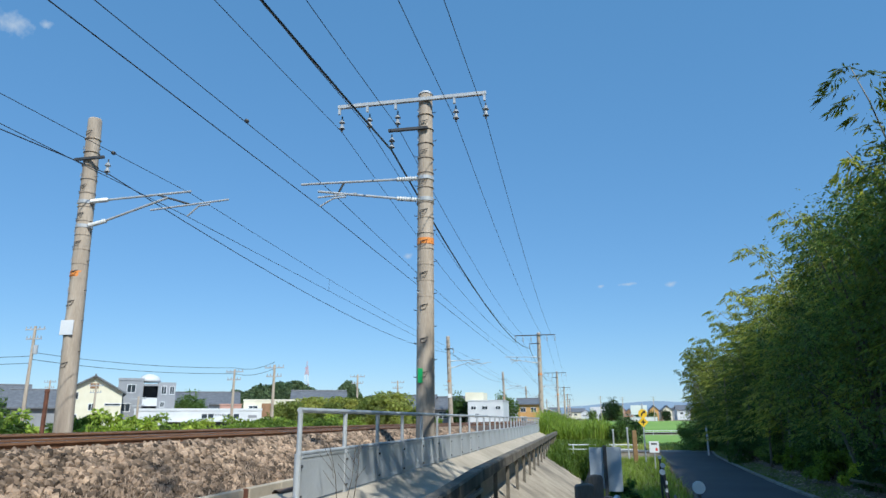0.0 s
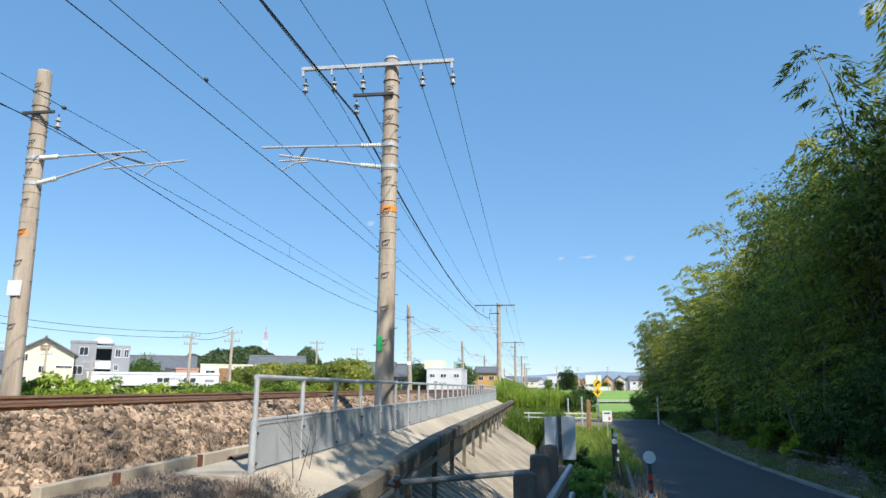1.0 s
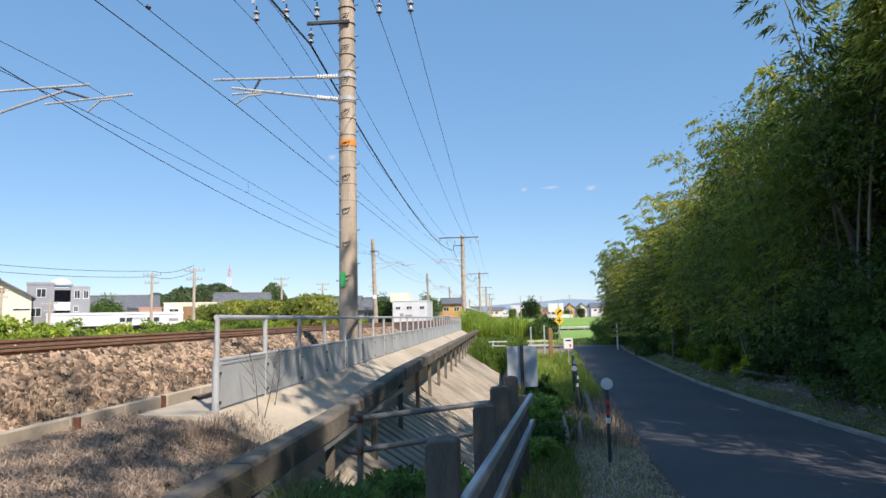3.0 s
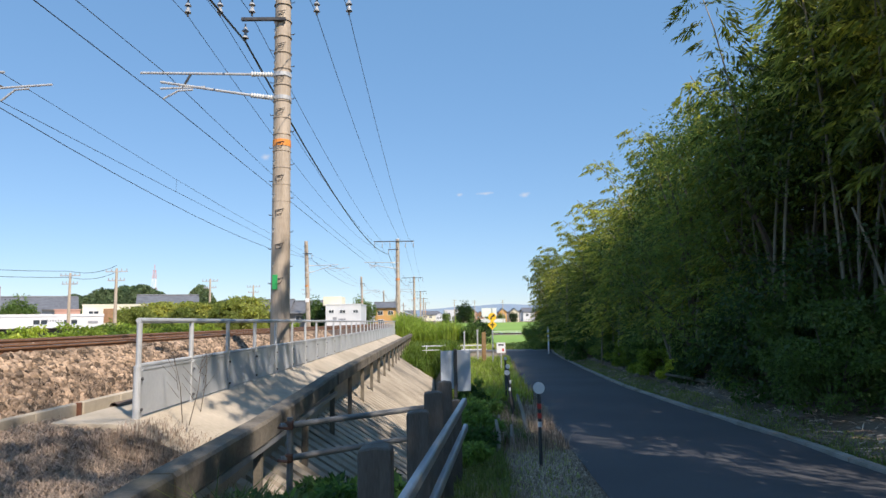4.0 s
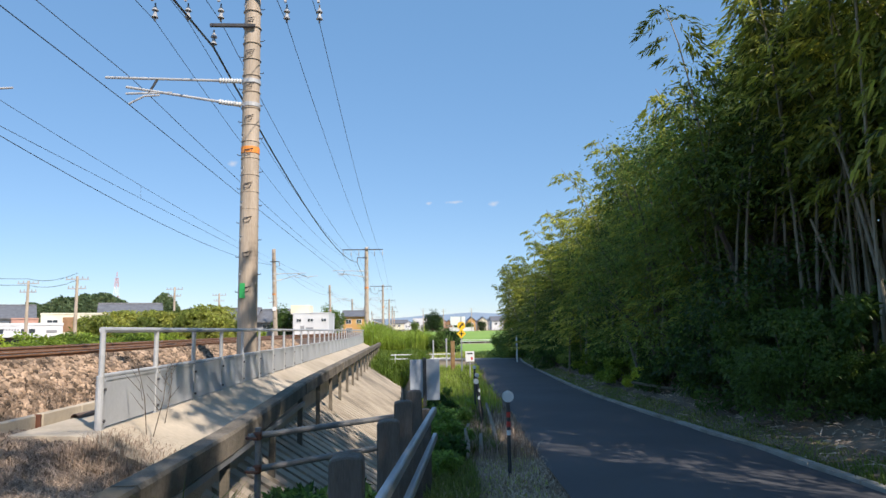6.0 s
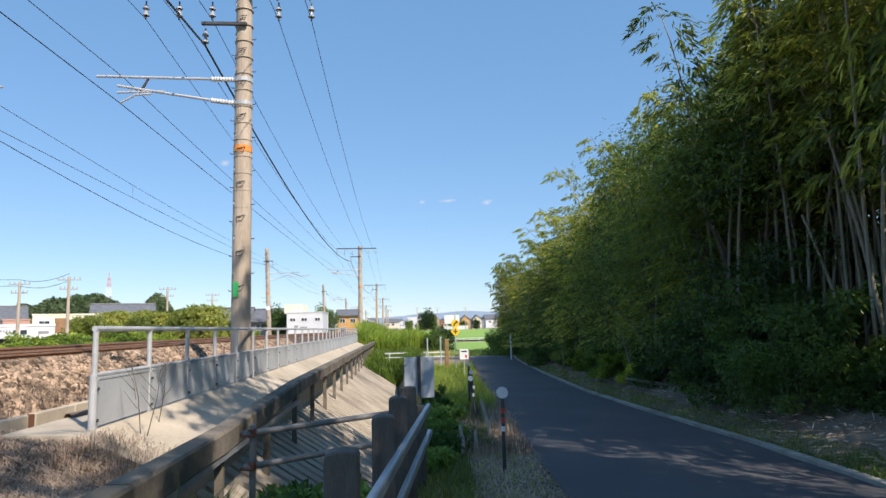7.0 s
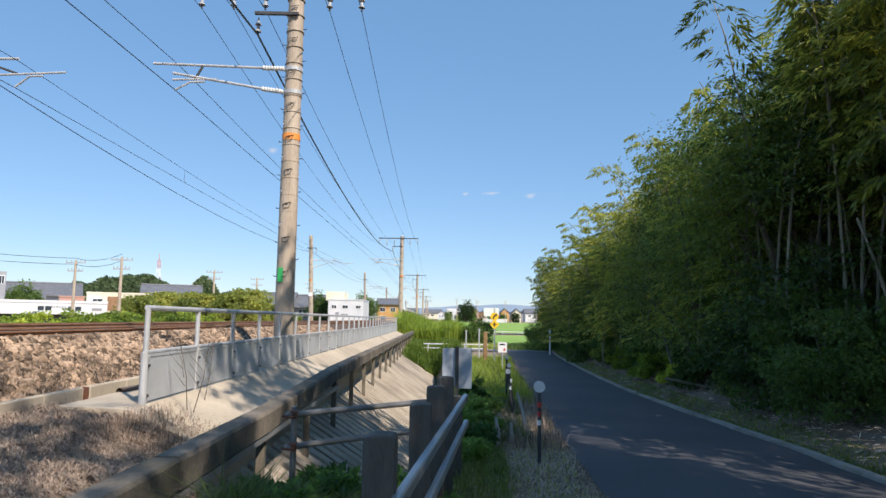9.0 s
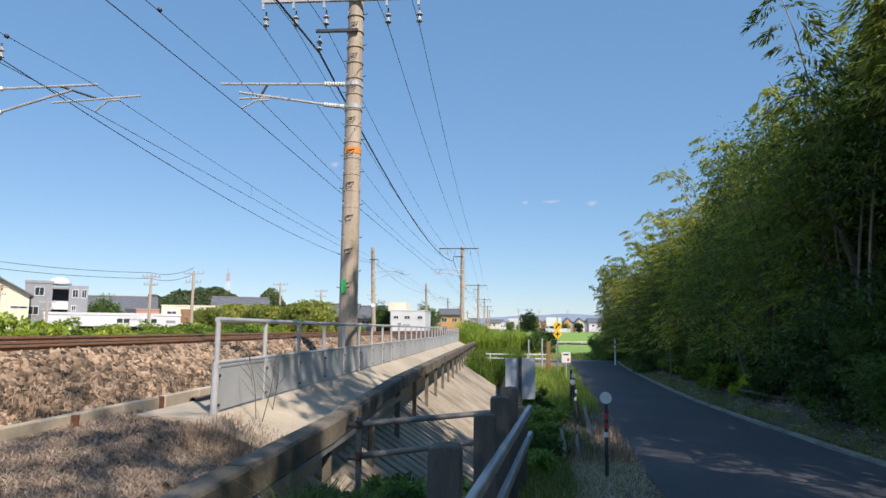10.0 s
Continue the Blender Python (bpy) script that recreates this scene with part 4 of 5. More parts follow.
for k in range(20):
    y = prng.uniform(6.5, 16)
    if 10.3 < y < 13.4:
        continue
    plant(sh[prng.choice((0, 0, 1))], edge(y) + prng.uniform(1.4, 3.8), y, prng.uniform(0.35, 0.7))
for y, dx, s_ in ((15.6, 3.3, 1.15), (19.8, 2.6, 0.9), (22.4, 3.2, 1.05), (26.8, 2.4, 0.8), (28.6, 3.4, 0.95), (33.8, 2.3, 0.75), (36.4, 2.8, 0.8), (42.0, 2.4, 0.75)):
    plant(dark_tree, edge(y) + dx, y, s_)
for y in np.arange(15, 24, 1.3):
    plant(sh[1], edge(float(y)) + 6.4 + prng.uniform(-0.5, 0.5), float(y), prng.uniform(1.2, 1.6))
plant(dark_tree, edge(17) + 2.2, 17.2, 1.0)
plant(dark_tree, edge(30) + 2.8, 31, 0.95)
plant(dark_tree, edge(24) + 1.9, 24, 0.72)
plant(dark_tree, edge(38) + 1.9, 38.5, 0.8)
plant(dark_tree, edge(14) + 3.0, 14, 1.15)
for y in np.arange(7, 15, 1.5):
    plant(variants[prng.choice((2, 4))], edge(float(y)) + 9.3 + prng.uniform(-0.5, 0.5), float(y), 0.95)
    plant(sh[1], edge(float(y)) + 7.6 + prng.uniform(-0.6, 0.6), float(y) + 0.7, prng.uniform(1.2, 1.7))
STEM = "bare pale bamboo rising from the grove floor"
crng = random.Random(21)
for k in range(26):
    y = 7.2 + 0.34 * k
    x = edge(y) + crng.uniform(2.2, 4.6)
    hh, dx, dy = crng.uniform(3.0, 5.2), crng.uniform(-0.6, 0.3), crng.uniform(-0.4, 0.6)
    rr = 0.06 if k == 3 else crng.uniform(0.028, 0.045)
    o = thing("bare_bamboo", STEM, "bamboo", (x, y, ground_z(x, y) - 0.1), "bare bamboo")
    pts = [(dx * (i / 10) ** 1.6, dy * (i / 10) ** 1.6, hh * i / 10) for i in range(11)]
    part("culm", G().tube(pts, [rr * (1 - 0.05 * i) for i in range(11)], 8), CULM, o, smooth=True)
    for i in range(1, 10):
        part("node_ring", G().tube([tuple(Vector(pts[i]) - Vector((0, 0, 0.012))), tuple(Vector(pts[i]) + Vector((0, 0, 0.012)))], rr * 1.12, 8), CULM, o)
for i, (x, y, a, b, l) in enumerate([(7.1, 12.0, 150, 58, 1.4), (7.4, 12.3, 120, 66, 1.5), (7.0, 12.5, 20, 12, 1.3), (7.8, 11.9, 140, 52, 1.2), (7.5, 11.6, 160, 8, 1.1), (7.2, 11.7, 60, 25, 1.0), (6.7, 12.9, 105, 72, 1.6), (8.1, 12.6, 100, 70, 1.7), (6.0, 15.6, 10, 6, 1.2), (6.2, 15.3, 160, 10, 0.9), (6.4, 15.8, 40, 30, 0.9), (6.2, 17.2, 110, 68, 1.5), (7.9, 13.2, 95, 78, 2.0)]):
    d = Vector((math.cos(radians(a)) * math.cos(radians(b)), math.sin(radians(a)) * math.cos(radians(b)), math.sin(radians(b))))
    s = Vector((x, y, ground_z(x, y) + 0.05))
    o = thing("fallen_culm", "broken pale bamboo culm leaning in the undergrowth", "branch", s, "fallen culms")
    part("shaft", G().tube([(0, 0, 0), tuple(d * l)], [0.04, 0.03], 7), CULM, o)


# ---- grasses and litter ----
def blades(name, n, region, h, w, material, label, lean=0.6, zf=ground_z, category="grass"):
    """Blades of grass as one mesh; region gives x and y for two random arrays."""
    x, y = region(rng.random(n), rng.random(n))
    z = np.array([zf(a, b) for a, b in zip(x, y)]) - 0.02
    hh = h * rng.uniform(0.45, 1.25, n) * (0.7 + 0.5 * np.array([noise.noise((a * 0.8, b * 0.8, 5)) + 0.5 for a, b in zip(x, y)]))
    a = rng.uniform(0, 6.28, n)
    ln = lean * rng.random(n) * hh
    b0 = np.stack([x, y, z], 1)
    sd = np.stack([np.cos(a + 1.57), np.sin(a + 1.57), np.zeros(n)], 1) * w / 2
    mid = b0 + np.stack([np.cos(a) * ln * 0.35, np.sin(a) * ln * 0.35, hh * 0.6], 1)
    tip = b0 + np.stack([np.cos(a) * ln, np.sin(a) * ln, hh * (1 - 0.25 * lean)], 1)
    v = np.stack([b0 - sd, b0 + sd, mid + sd * 0.8, tip, mid - sd * 0.8], 1).reshape(-1, 3)
    k = np.arange(n)[:, None] * 5
    f = (k + np.array([0, 1, 2, 4])).tolist() + (k + np.array([4, 2, 3])).tolist()
    return raw(name, v, f, material, label, category, "stuff")


def rect(x0, x1, y0, y1, p=1.0):
    return lambda u, v: (x0 + (x1 - x0) * u, y0 + (y1 - y0) * v ** p)


def verge(a, b, y0, y1, p=1.5):
    def f(u, v):
        y = y0 + (y1 - y0) * v ** p
        c = np.array([crest(t) for t in y])
        l = np.array([road_mid(t) - road_half(t) for t in y])
        return c + a + (l - c + b - a) * u, y
    return f


blades("dry_grass", 34000, rect(-4.35, -2.2, 2.0, 8.0), 0.13, 0.009, DRY, "dry straw-coloured grass in the foreground", 3.6)
blades("dry_grass", 2600, rect(-3.3, -2.5, 6.6, 8.4), 0.26, 0.008, DRY, "tuft of tall dry stalks at the fence end", 1.1)
blades("dry_grass", 14000, rect(-5.05, -4.5, 4.0, 34, 1.5), 0.17, 0.010, DRY, "straw-coloured grass at the foot of the ballast", 1.3, lambda a, b: lerp(a, BX, BZ))
blades("dry_grass", 5000, rect(-8.0, -4.3, 2.5, 6.5), 0.10, 0.010, DRY, "trampled dry grass beside the track", 1.8, lambda a, b: lerp(a, BX, BZ) if a < -4.6 else ground_z(a, b))
blades("dry_grass", 11000, rect(-2.3, -1.0, 2.5, 7.6), 0.34, 0.010, DRY, "dry grass under the guard beam", 1.2)
blades("ditch_weeds", 12000, rect(-1.45, -0.32, 2.8, 6.6), 0.62, 0.022, GRASS, "green weeds growing in the ditch", 0.9)
blades("verge_grass", 4000, verge(-0.3, -0.9, 5.5, 9.5, 0.8), 0.22, 0.012, GRASS, "patchy green grass on the verge", 1.1)
blades("verge_grass", 30000, verge(-0.35, -0.5, 9.5, 31), 0.22, 0.012, GRASS, "green grass on the verge between ditch and lane", 1.1)
blades("verge_grass", 14000, verge(-0.2, -0.15, 14, 33, 1.0), 0.42, 0.014, BRIGHT, "taller pale green grass on the sunlit verge", 0.9)
blades("verge_grass", 9000, verge(-0.2, 0.0, 9, 31, 1.3), 0.30, 0.009, DRY, "dry straw stems among the verge grass", 0.9)
blades("verge_litter", 34000, verge(0.15, 0.05, 3.0, 14, 1.2), 0.09, 0.010, LITTER, "dry stems and litter along the lane", 1.9)
blades("verge_grass", 3500, verge(0.1, -0.1, 3.0, 10, 1.2), 0.10, 0.011, GRASS, "sparse short grass among litter along the lane", 1.4)
blades("tall_reeds", 26000, rect(-3.4, 2.6, 58, 95), 2.2, 0.07, BRIGHT, "tall bright green reeds beyond the ditch", 0.7)
blades("ditch_end_grass", 9000, rect(-2.0, 1.6, 40, 58), 0.8, 0.05, BRIGHT, "bright green grass closing the end of the ditch", 0.8)
blades("field_edge_grass", 12000, rect(0.6, 12, 49, 58), 0.5, 0.05, GRASS, "rough green grass beside the crossing road", 0.8)
def bank(a, b, y0, y1):
    def f(u, v):
        y = y0 + (y1 - y0) * v ** 1.4
        return np.array([edge(t) for t in y]) + a + (b - a) * u, y
    return f
blades("bank_grass", 16000, bank(0.13, 0.7, 6, 45), 0.13, 0.013, GRASS, "short grass along the lane edging", 1.0)
n = 16000
px, py = bank(0.25, 5.0, 2, 30)(rng.random(n), rng.random(n))
P = np.stack([px, py, [ground_z(a, b) + 0.02 for a, b in zip(px, py)]], 1)
v_, f_ = leaf_arrays(P, unit(rng.normal(size=(n, 3)) * np.array([1, 1, 0.3])), rng.uniform(0.08, 0.2, n), rng.uniform(0.015, 0.03, n))
raw("leaf_litter", v_, f_, LITTER, "brown fallen bamboo leaves on the grove floor", "litter", "stuff")
for x, y in ((-3.05, 8.3), (-2.9, 8.1), (-3.15, 9.2)):
    o = thing("dead_stalk", "thin leafless dead weed stalk before the fence", "weed", (x, y, 0.45), "dead stalks")
    g = G()
    tp = Vector((prng.uniform(-0.15, 0.15), prng.uniform(-0.1, 0.1), 0.85))
    g.tube([(0, 0, 0), tuple(tp * 0.5 + Vector((0.03, 0, 0))), tuple(tp)], [0.007, 0.005, 0.002], 5)
    for k in range(5):
        s = tp * (0.35 + 0.12 * k)
        g.tube([tuple(s), tuple(s + Vector((prng.uniform(-0.2, 0.2), prng.uniform(-0.1, 0.1), 0.2)))], [0.004, 0.002], 4)
    part("stem", g, BARK, o)

weed = shrub(0.62, 0.42, 22, mat("weed_leaf", (0.06, 0.15, 0.035), (0.13, 0.25, 0.065), 0.6, 0.6, 0, island=0.4, leaf=True), "leafy green weeds growing in the ditch", "weed_clump", "weeds", (0.05, 0.11), 110, "ditch weeds")
for x, y, s_ in ((-1.05, 6.15, 1.1), (-0.72, 5.8, 1.25), (-0.35, 6.3, 1.0), (-0.95, 5.35, 1.15), (-0.55, 5.1, 1.2), (-0.15, 5.3, 0.9), (-0.8, 4.5, 1.2), (-1.3, 5.6, 0.9), (-0.45, 4.2, 1.1), (0.3, 7.9, 0.75), (0.38, 9.0, 0.9), (0.62, 10.2, 0.95), (0.75, 11.6, 0.9), (0.55, 12.6, 0.8), (0.8, 14.2, 0.8), (0.9, 16.0, 0.8)):
    plant(weed, x, y, s_)

# hedge and thickets beyond the railway
hedge = shrub(1.4, 1.3, 30, BRIGHT, "bright green bush beyond the railway", "bush", "bush", (0.14, 0.26), 90, "bushes beyond the railway")
thick = shrub(4.2, 2.4, 44, THICK, "tall yellow-green thicket beyond the railway", "thicket", "bush", (0.25, 0.5), 110, "thickets")
gtree = shrub(6.5, 2.4, 46, BROAD, "distant dark green garden tree", "garden_tree", "tree", (0.3, 0.55), 90, "distant trees")
for i in range(26):
    x = -17.2 - prng.uniform(0, 3.5)
    plant(hedge, x, 13 + i * 1.5 + prng.uniform(-0.5, 0.5), prng.uniform(0.8, 1.15))
for i in range(12):
    plant(hedge, -18 - prng.uniform(0, 8), 54 + i * 4.2, prng.uniform(0.9, 1.4))
for i in range(22):
    plant(thick, prng.uniform(-31, -19.5), prng.uniform(66, 78), prng.uniform(0.75, 1.05))
for x, y, s in ((-60, 98, 0.9), (-57.5, 92, 0.75), (-47, 100, 0.7), (-95, 95, 1.1), (-101, 100, 1.2), (-78, 92, 0.8), (-34, 116, 0.9), (-30, 112, 0.75), (-20.5, 118, 0.9), (-15, 140, 1.0), (12, 270, 1.35), (15, 275, 0.9), (9, 262, 0.6), (22, 262, 0.6), (27, 265, 0.6), (5, 262, 0.7), (32, 268, 0.7), (3.3, 58, 0.38), (4.1, 60, 0.42)):
    plant(gtree, x, y, s)


# ---- distance beyond the railway ----
def window(parent, x, y, z, w, h, face="y"):
    """A window on a wall that faces the camera, its lower corner at x, z; or on a wall that faces +x."""
    if face == "y":
        f = part("window", G().box(x, x + w, y - 0.05, y + 0.02, z, z + h), WHITE, parent, "white-framed window")
        part("pane", G().box(x + 0.07, x + w / 2 - 0.03, y - 0.062, y - 0.052, z + 0.07, z + h - 0.07).box(x + w / 2 + 0.03, x + w - 0.07, y - 0.062, y - 0.052, z + 0.07, z + h - 0.07), GLASS, f)
    else:
        f = part("window", G().box(x - 0.02, x + 0.05, y, y + w, z, z + h), WHITE, parent, "white-framed window")
        part("pane", G().box(x + 0.052, x + 0.062, y + 0.07, y + w - 0.07, z + 0.07, z + h - 0.07), GLASS, f)


def turned(o, x, y, z, w):
    """Turns a house that stands well to one side so that it faces the lane."""
    a = math.atan2(-(x + w / 2), y)
    if abs(a) > 0.3:
        c = math.cos(a)
        o.matrix_basis = pose(x + w / 2 - c * c * w / 2, y - c * math.sin(a) * w / 2, z, 0, 0, math.degrees(a))
        o.scale = (c, 1, 1)
    return o


def gable_house(label, x, y, z, w, d, h, rise, wall, front=True, over=0.5, wins=()):
    """A house with a ridge roof; front=True shows its gable to the camera."""
    o = turned(thing("house", label, "house", (x, y, z), "houses"), x, y, z, w)
    g = G()
    if front:
        g.prism([(0, 0), (w, 0), (w, h), (w / 2, h + rise), (0, h)], "y", 0, d)
    else:
        g.prism([(0, 0), (d, 0), (d, h), (d / 2, h + rise), (0, h)], "x", 0, w)
    part("wall", g, wall, o)
    t = 0.18
    half = (w if front else d) / 2
    sl_ = rise / half
    for s in (-1, 1):
        pts = [(half, h + rise + t + 0.02), (half + s * (half + over), h - sl_ * over + t + 0.02), (half + s * (half + over), h - sl_ * over + 0.02), (half, h + rise + 0.02)]
        part("roof", G().prism(pts, "y" if front else "x", -over, (d if front else w) + over), TILE, o, "grey tiled roof slope")
    part("ridge", G().tube([(half, -over, h + rise + t + 0.05), (half, d + over, h + rise + t + 0.05)] if front else [(-over, half, h + rise + t + 0.05), (w + over, half, h + rise + t + 0.05)], 0.14, 8), TILE, o)
    for wx, wz, ww, wh in wins:
        window(o, wx, 0, wz, ww, wh)
    for k in range(2):
        window(o, w, d * (0.2 + 0.4 * k), h * 0.45, 1.4, 1.2, "x")
    return o


def flat_block(name, label, x, y, z, w, d, h, wall, wins=(), parapet=0.35, cat="building"):
    o = turned(thing(name, label, cat, (x, y, z), "buildings"), x, y, z, w)
    part("wall", G().box(0, w, 0, d, 0, h), wall, o)
    part("parapet", G().box(-0.08, w + 0.08, -0.08, 0.15, h + 0.003, h + parapet).box(-0.08, w + 0.08, d - 0.15, d + 0.08, h + 0.003, h + parapet).box(w - 0.15, w + 0.08, 0.16, d - 0.16, h + 0.003, h + parapet).box(-0.08, 0.15, 0.16, d - 0.16, h + 0.003, h + parapet), wall, o)
    for wx, wz, ww, wh in wins:
        window(o, wx, 0, wz, ww, wh)
    return o


# cream gable house
gh = gable_house("cream rendered house with a grey tiled gable roof", -64.0, 75, 0.4, 8.4, 11, 4.9, 1.9, CREAM, True, 0.6, ((1.3, 4.0, 0.8, 0.9), (3.6, 2.6, 1.0, 0.9), (5.9, 3.2, 2.4, 0.35), (1.0, 1.0, 1.2, 1.2)))
part("gable_vent", G().box(3.6, 4.8, -0.06, 0.0, 5.35, 6.0), BROWNW, gh, "brown timber vent")
# grey three-storey block with balconies and a white dome
gb = flat_block("apartment_block", "dark grey three-storey block with recessed balconies", -63.9, 85, 0.4, 4.0, 9, 6.9, GREYW, ((1.4, 5.2, 1.4, 1.2), (0.6, 2.6, 1.6, 1.2)))
part("tower_wall", G().box(6.4, 9.3, -0.5, 8.5, 0, 6.7), GREYW, gb)
part("recess_wall", G().box(4.0, 6.4, 1.6, 8.5, 0, 6.6), SHADE, gb, "shaded recess")
for z in (0.9, 3.4, 6.2):
    part("balcony", G().box(4.0, 6.4, -0.3, 1.6, z, z + 0.18).box(4.0, 6.4, -0.3, -0.18, z + 0.18, z + (1.15 if z < 6 else 0.3)), GREYW if z > 5 else WHITEW, gb, "balcony with a pale parapet")
for wx, wz, ww, wh in ((6.9, 5.0, 0.9, 1.2), (8.3, 5.0, 0.8, 1.2), (6.9, 3.2, 0.7, 0.8)):
    window(gb, wx, -0.5, wz, ww, wh)
dm = []
for i in range(6):
    a = i / 5 * 1.45
    dm.append(((5.0, 3.0, 6.9 + 1.15 * math.sin(a)), 1.9 * math.cos(a)))
part("dome", G().tube([p_ for p_, r_ in dm], [r_ for p_, r_ in dm], 16), WHITEW, gb, "white roof dome", smooth=True)
# long white low shop
sp = flat_block("shop", "long low white shop with a shaded front", -56.9, 80, 0.2, 18.0, 12, 2.75, WHITEW, (), 0.3)
part("shop_front", G().box(4.3, 14.7, -0.06, 0.0, 0.1, 1.35), SHADE, sp, "flat dark panel painted as the shaded shop front")
part("canopy", G().box(4.1, 14.9, -0.9, 0.0, 1.38, 1.55), WHITEW, sp)
# two pairs of small dark windows above the canopy
for wx in (9.3, 10.2, 13.0, 13.9):
    pane = part("shop_window", G().box(wx, wx + 0.75, -0.08, 0.0, 1.85, 2.35), GLASS, sp, "small dark shop window")
for k in range(6):
    part("text_bar", G().box(10.9 + k * 0.33, 11.1 + k * 0.33, -0.07, 0.0, 2.15, 2.4 - 0.05 * (k % 2)), GREYW, sp)
part("text_bar", G().box(16.0, 17.3, -0.07, 0.0, 1.9, 2.2), GREYW, sp)
# further houses
gable_house("brown timber house with a long grey tiled roof", -66, 100, 0.4, 7.0, 9, 3.6, 2.2, BROWNW, False, 0.7, ((1, 1.2, 1.4, 1.2), (4, 1.2, 1.6, 1.2)))
gable_house("dark-roofed house behind the shop", -72, 118, 0.6, 9.0, 9, 4.4, 2.0, WHITEW, False, 0.7, ((1, 2.6, 1.5, 1.0), (5, 2.6, 1.5, 1.0)))
flat_block("house", "low pink-walled house with a flat roof", -53.6, 95, 0.3, 3.6, 8, 3.7, PINKW, ((1.2, 2.0, 1.4, 1.0),), 0.2, "house")
h5 = flat_block("house", "wide cream low house with brown shutters", -49.9, 95.5, 0.3, 9.0, 8, 4.3, CREAM, ((0.8, 2.4, 1.5, 1.2), (6.3, 2.4, 1.6, 1.2)), 0.2, "house")
part("shutter", G().box(2.9, 4.6, -0.05, 0.0, 1.9, 3.9), BROWNW, h5, "ochre timber shutter")
gable_house("white house with a grey hipped roof", -45.5, 104, 0.4, 8.5, 8, 4.2, 1.7, WHITEW, False, 0.7, ((0.8, 2.4, 1.5, 1.2), (5.0, 2.4, 1.8, 1.2)))
gable_house("low grey-roofed house far off", -33.5, 120, 0.4, 7.0, 8, 3.5, 2.0, WHITEW, False, 0.7, ((1, 1.5, 1.6, 1.2), (4, 1.5, 1.6, 1.2)))
gable_house("low grey-roofed house beside the thicket", -26.0, 121, 0.4, 5.5, 8, 3.3, 1.9, GREYW, False, 0.7, ((1, 1.5, 1.6, 1.2),))
wb = flat_block("white_building", "white two-storey building beside the track", -17.8, 110, 0.3, 5.8, 9, 4.3, WHITEW, ((0.5, 2.9, 0.9, 0.6), (2.3, 2.9, 1.0, 0.6), (4.5, 2.9, 0.9, 0.6)), 0.15)
part("roof_house", G().box(-0.9, 2.2, 3, 8, 4.31, 5.8), CREAM, wb, "cream stair house on the roof")
part("emblem", G().box(1.2, 1.8, -0.04, 0.0, 1.7, 2.3).box(2.1, 3.3, -0.04, 0.0, 1.8, 2.05), GREYW, wb)
oh = gable_house("ochre two-storey house with a grey roof", -13.2, 150, 0.3, 4.8, 8, 4.6, 1.1, ORW, False, 0.5, ((0.6, 2.9, 1.2, 1.0), (2.9, 2.9, 1.2, 1.0), (0.6, 0.8, 1.4, 1.2)))
gable_house("dark tiled house behind the bushes", -100, 98, 0.5, 9.5, 9, 4.8, 2.6, GREYW, False, 0.8, ((2, 2.6, 1.6, 1.2), (6, 2.6, 1.6, 1.2)))
gable_house("house with a dark blue-grey tiled roof", -84, 88, 0.4, 9.0, 9, 3.6, 2.4, GREYW, False, 0.7, ((1, 1.5, 1.6, 1.2),))
# houses across the fields
flat_block("distant_house", "pale block house across the fields", 4.6, 285, far_z(285), 8.2, 9, 5.2, WHITEW, ((1, 3, 1.4, 1.2), (4, 3, 1.4, 1.2), (6, 1, 1.4, 1.2)), 0.3, "house")
gable_house("red-brown house across the fields", 14.4, 300, far_z(300), 5.0, 8, 4.2, 1.8, PINKW, True, 0.4, ((1.5, 2.2, 1.4, 1.0),))
gable_house("tan house across the fields", 27.5, 280, far_z(280), 3.2, 8, 4.2, 1.4, ORW, True, 0.4, ((1.2, 2.2, 1.2, 1.0),))
gable_house("grey-roofed tan house across the fields", 32.4, 283, far_z(283), 3.8, 8, 4.0, 1.5, CREAM, True, 0.4, ((1.2, 2.2, 1.2, 1.0),))
gable_house("dark-roofed house across the fields", 39.0, 290, far_z(290), 5.0, 8, 4.0, 1.6, WHITEW, False, 0.4, ((1.2, 2.2, 1.2, 1.0),))
bb = thing("billboard", "blank white roadside billboard across the fields", "billboard", (18, 250, far_z(250)))
part("board", G().box(0, 5.6, 0, 0.2, 2.6, 5.8), WHITEW, bb)
for x in (0.8, 4.6):
    part("leg", G().tube([(x, 0.3, 0), (x, 0.3, 5.5)], 0.12, 8), STEEL, bb)
flat_block("distant_shed", "long low white shed below the billboard", 18, 256, far_z(256), 9.5, 8, 1.6, WHITEW, (), 0.1, "shed")
rg = random.Random(11)
for i in range(9):
    gable_house("small tiled house in the village across the fields", 1 + i * 4.9 + rg.uniform(-1, 1), 305 + rg.uniform(0, 40), far_z(315), rg.uniform(3, 4.2), 6, rg.uniform(2.6, 3.8), rg.uniform(1.0, 1.5), rg.choice((WHITEW, CREAM, GREYW, BROWNW, WHITEW)), rg.random() < 0.5, 0.3, ((0.6, 1.5, 0.9, 0.8), (1.9, 1.5, 0.9, 0.8)))
for i in range(26):
    x = -60 + i * 9 + rg.uniform(-2, 2)
    if 0 < x < 45:
        continue
    gable_house("small tiled house in the far village", x, 330 + rg.uniform(-15, 60), far_z(340), rg.uniform(6, 9), 8, rg.uniform(3.2, 4.8), rg.uniform(1.4, 2.2), rg.choice((WHITEW, CREAM, GREYW, BROWNW)), rg.random() < 0.4, 0.5, ((1.0, 1.6, 1.4, 1.1), (3.6, 1.6, 1.4, 1.1)))


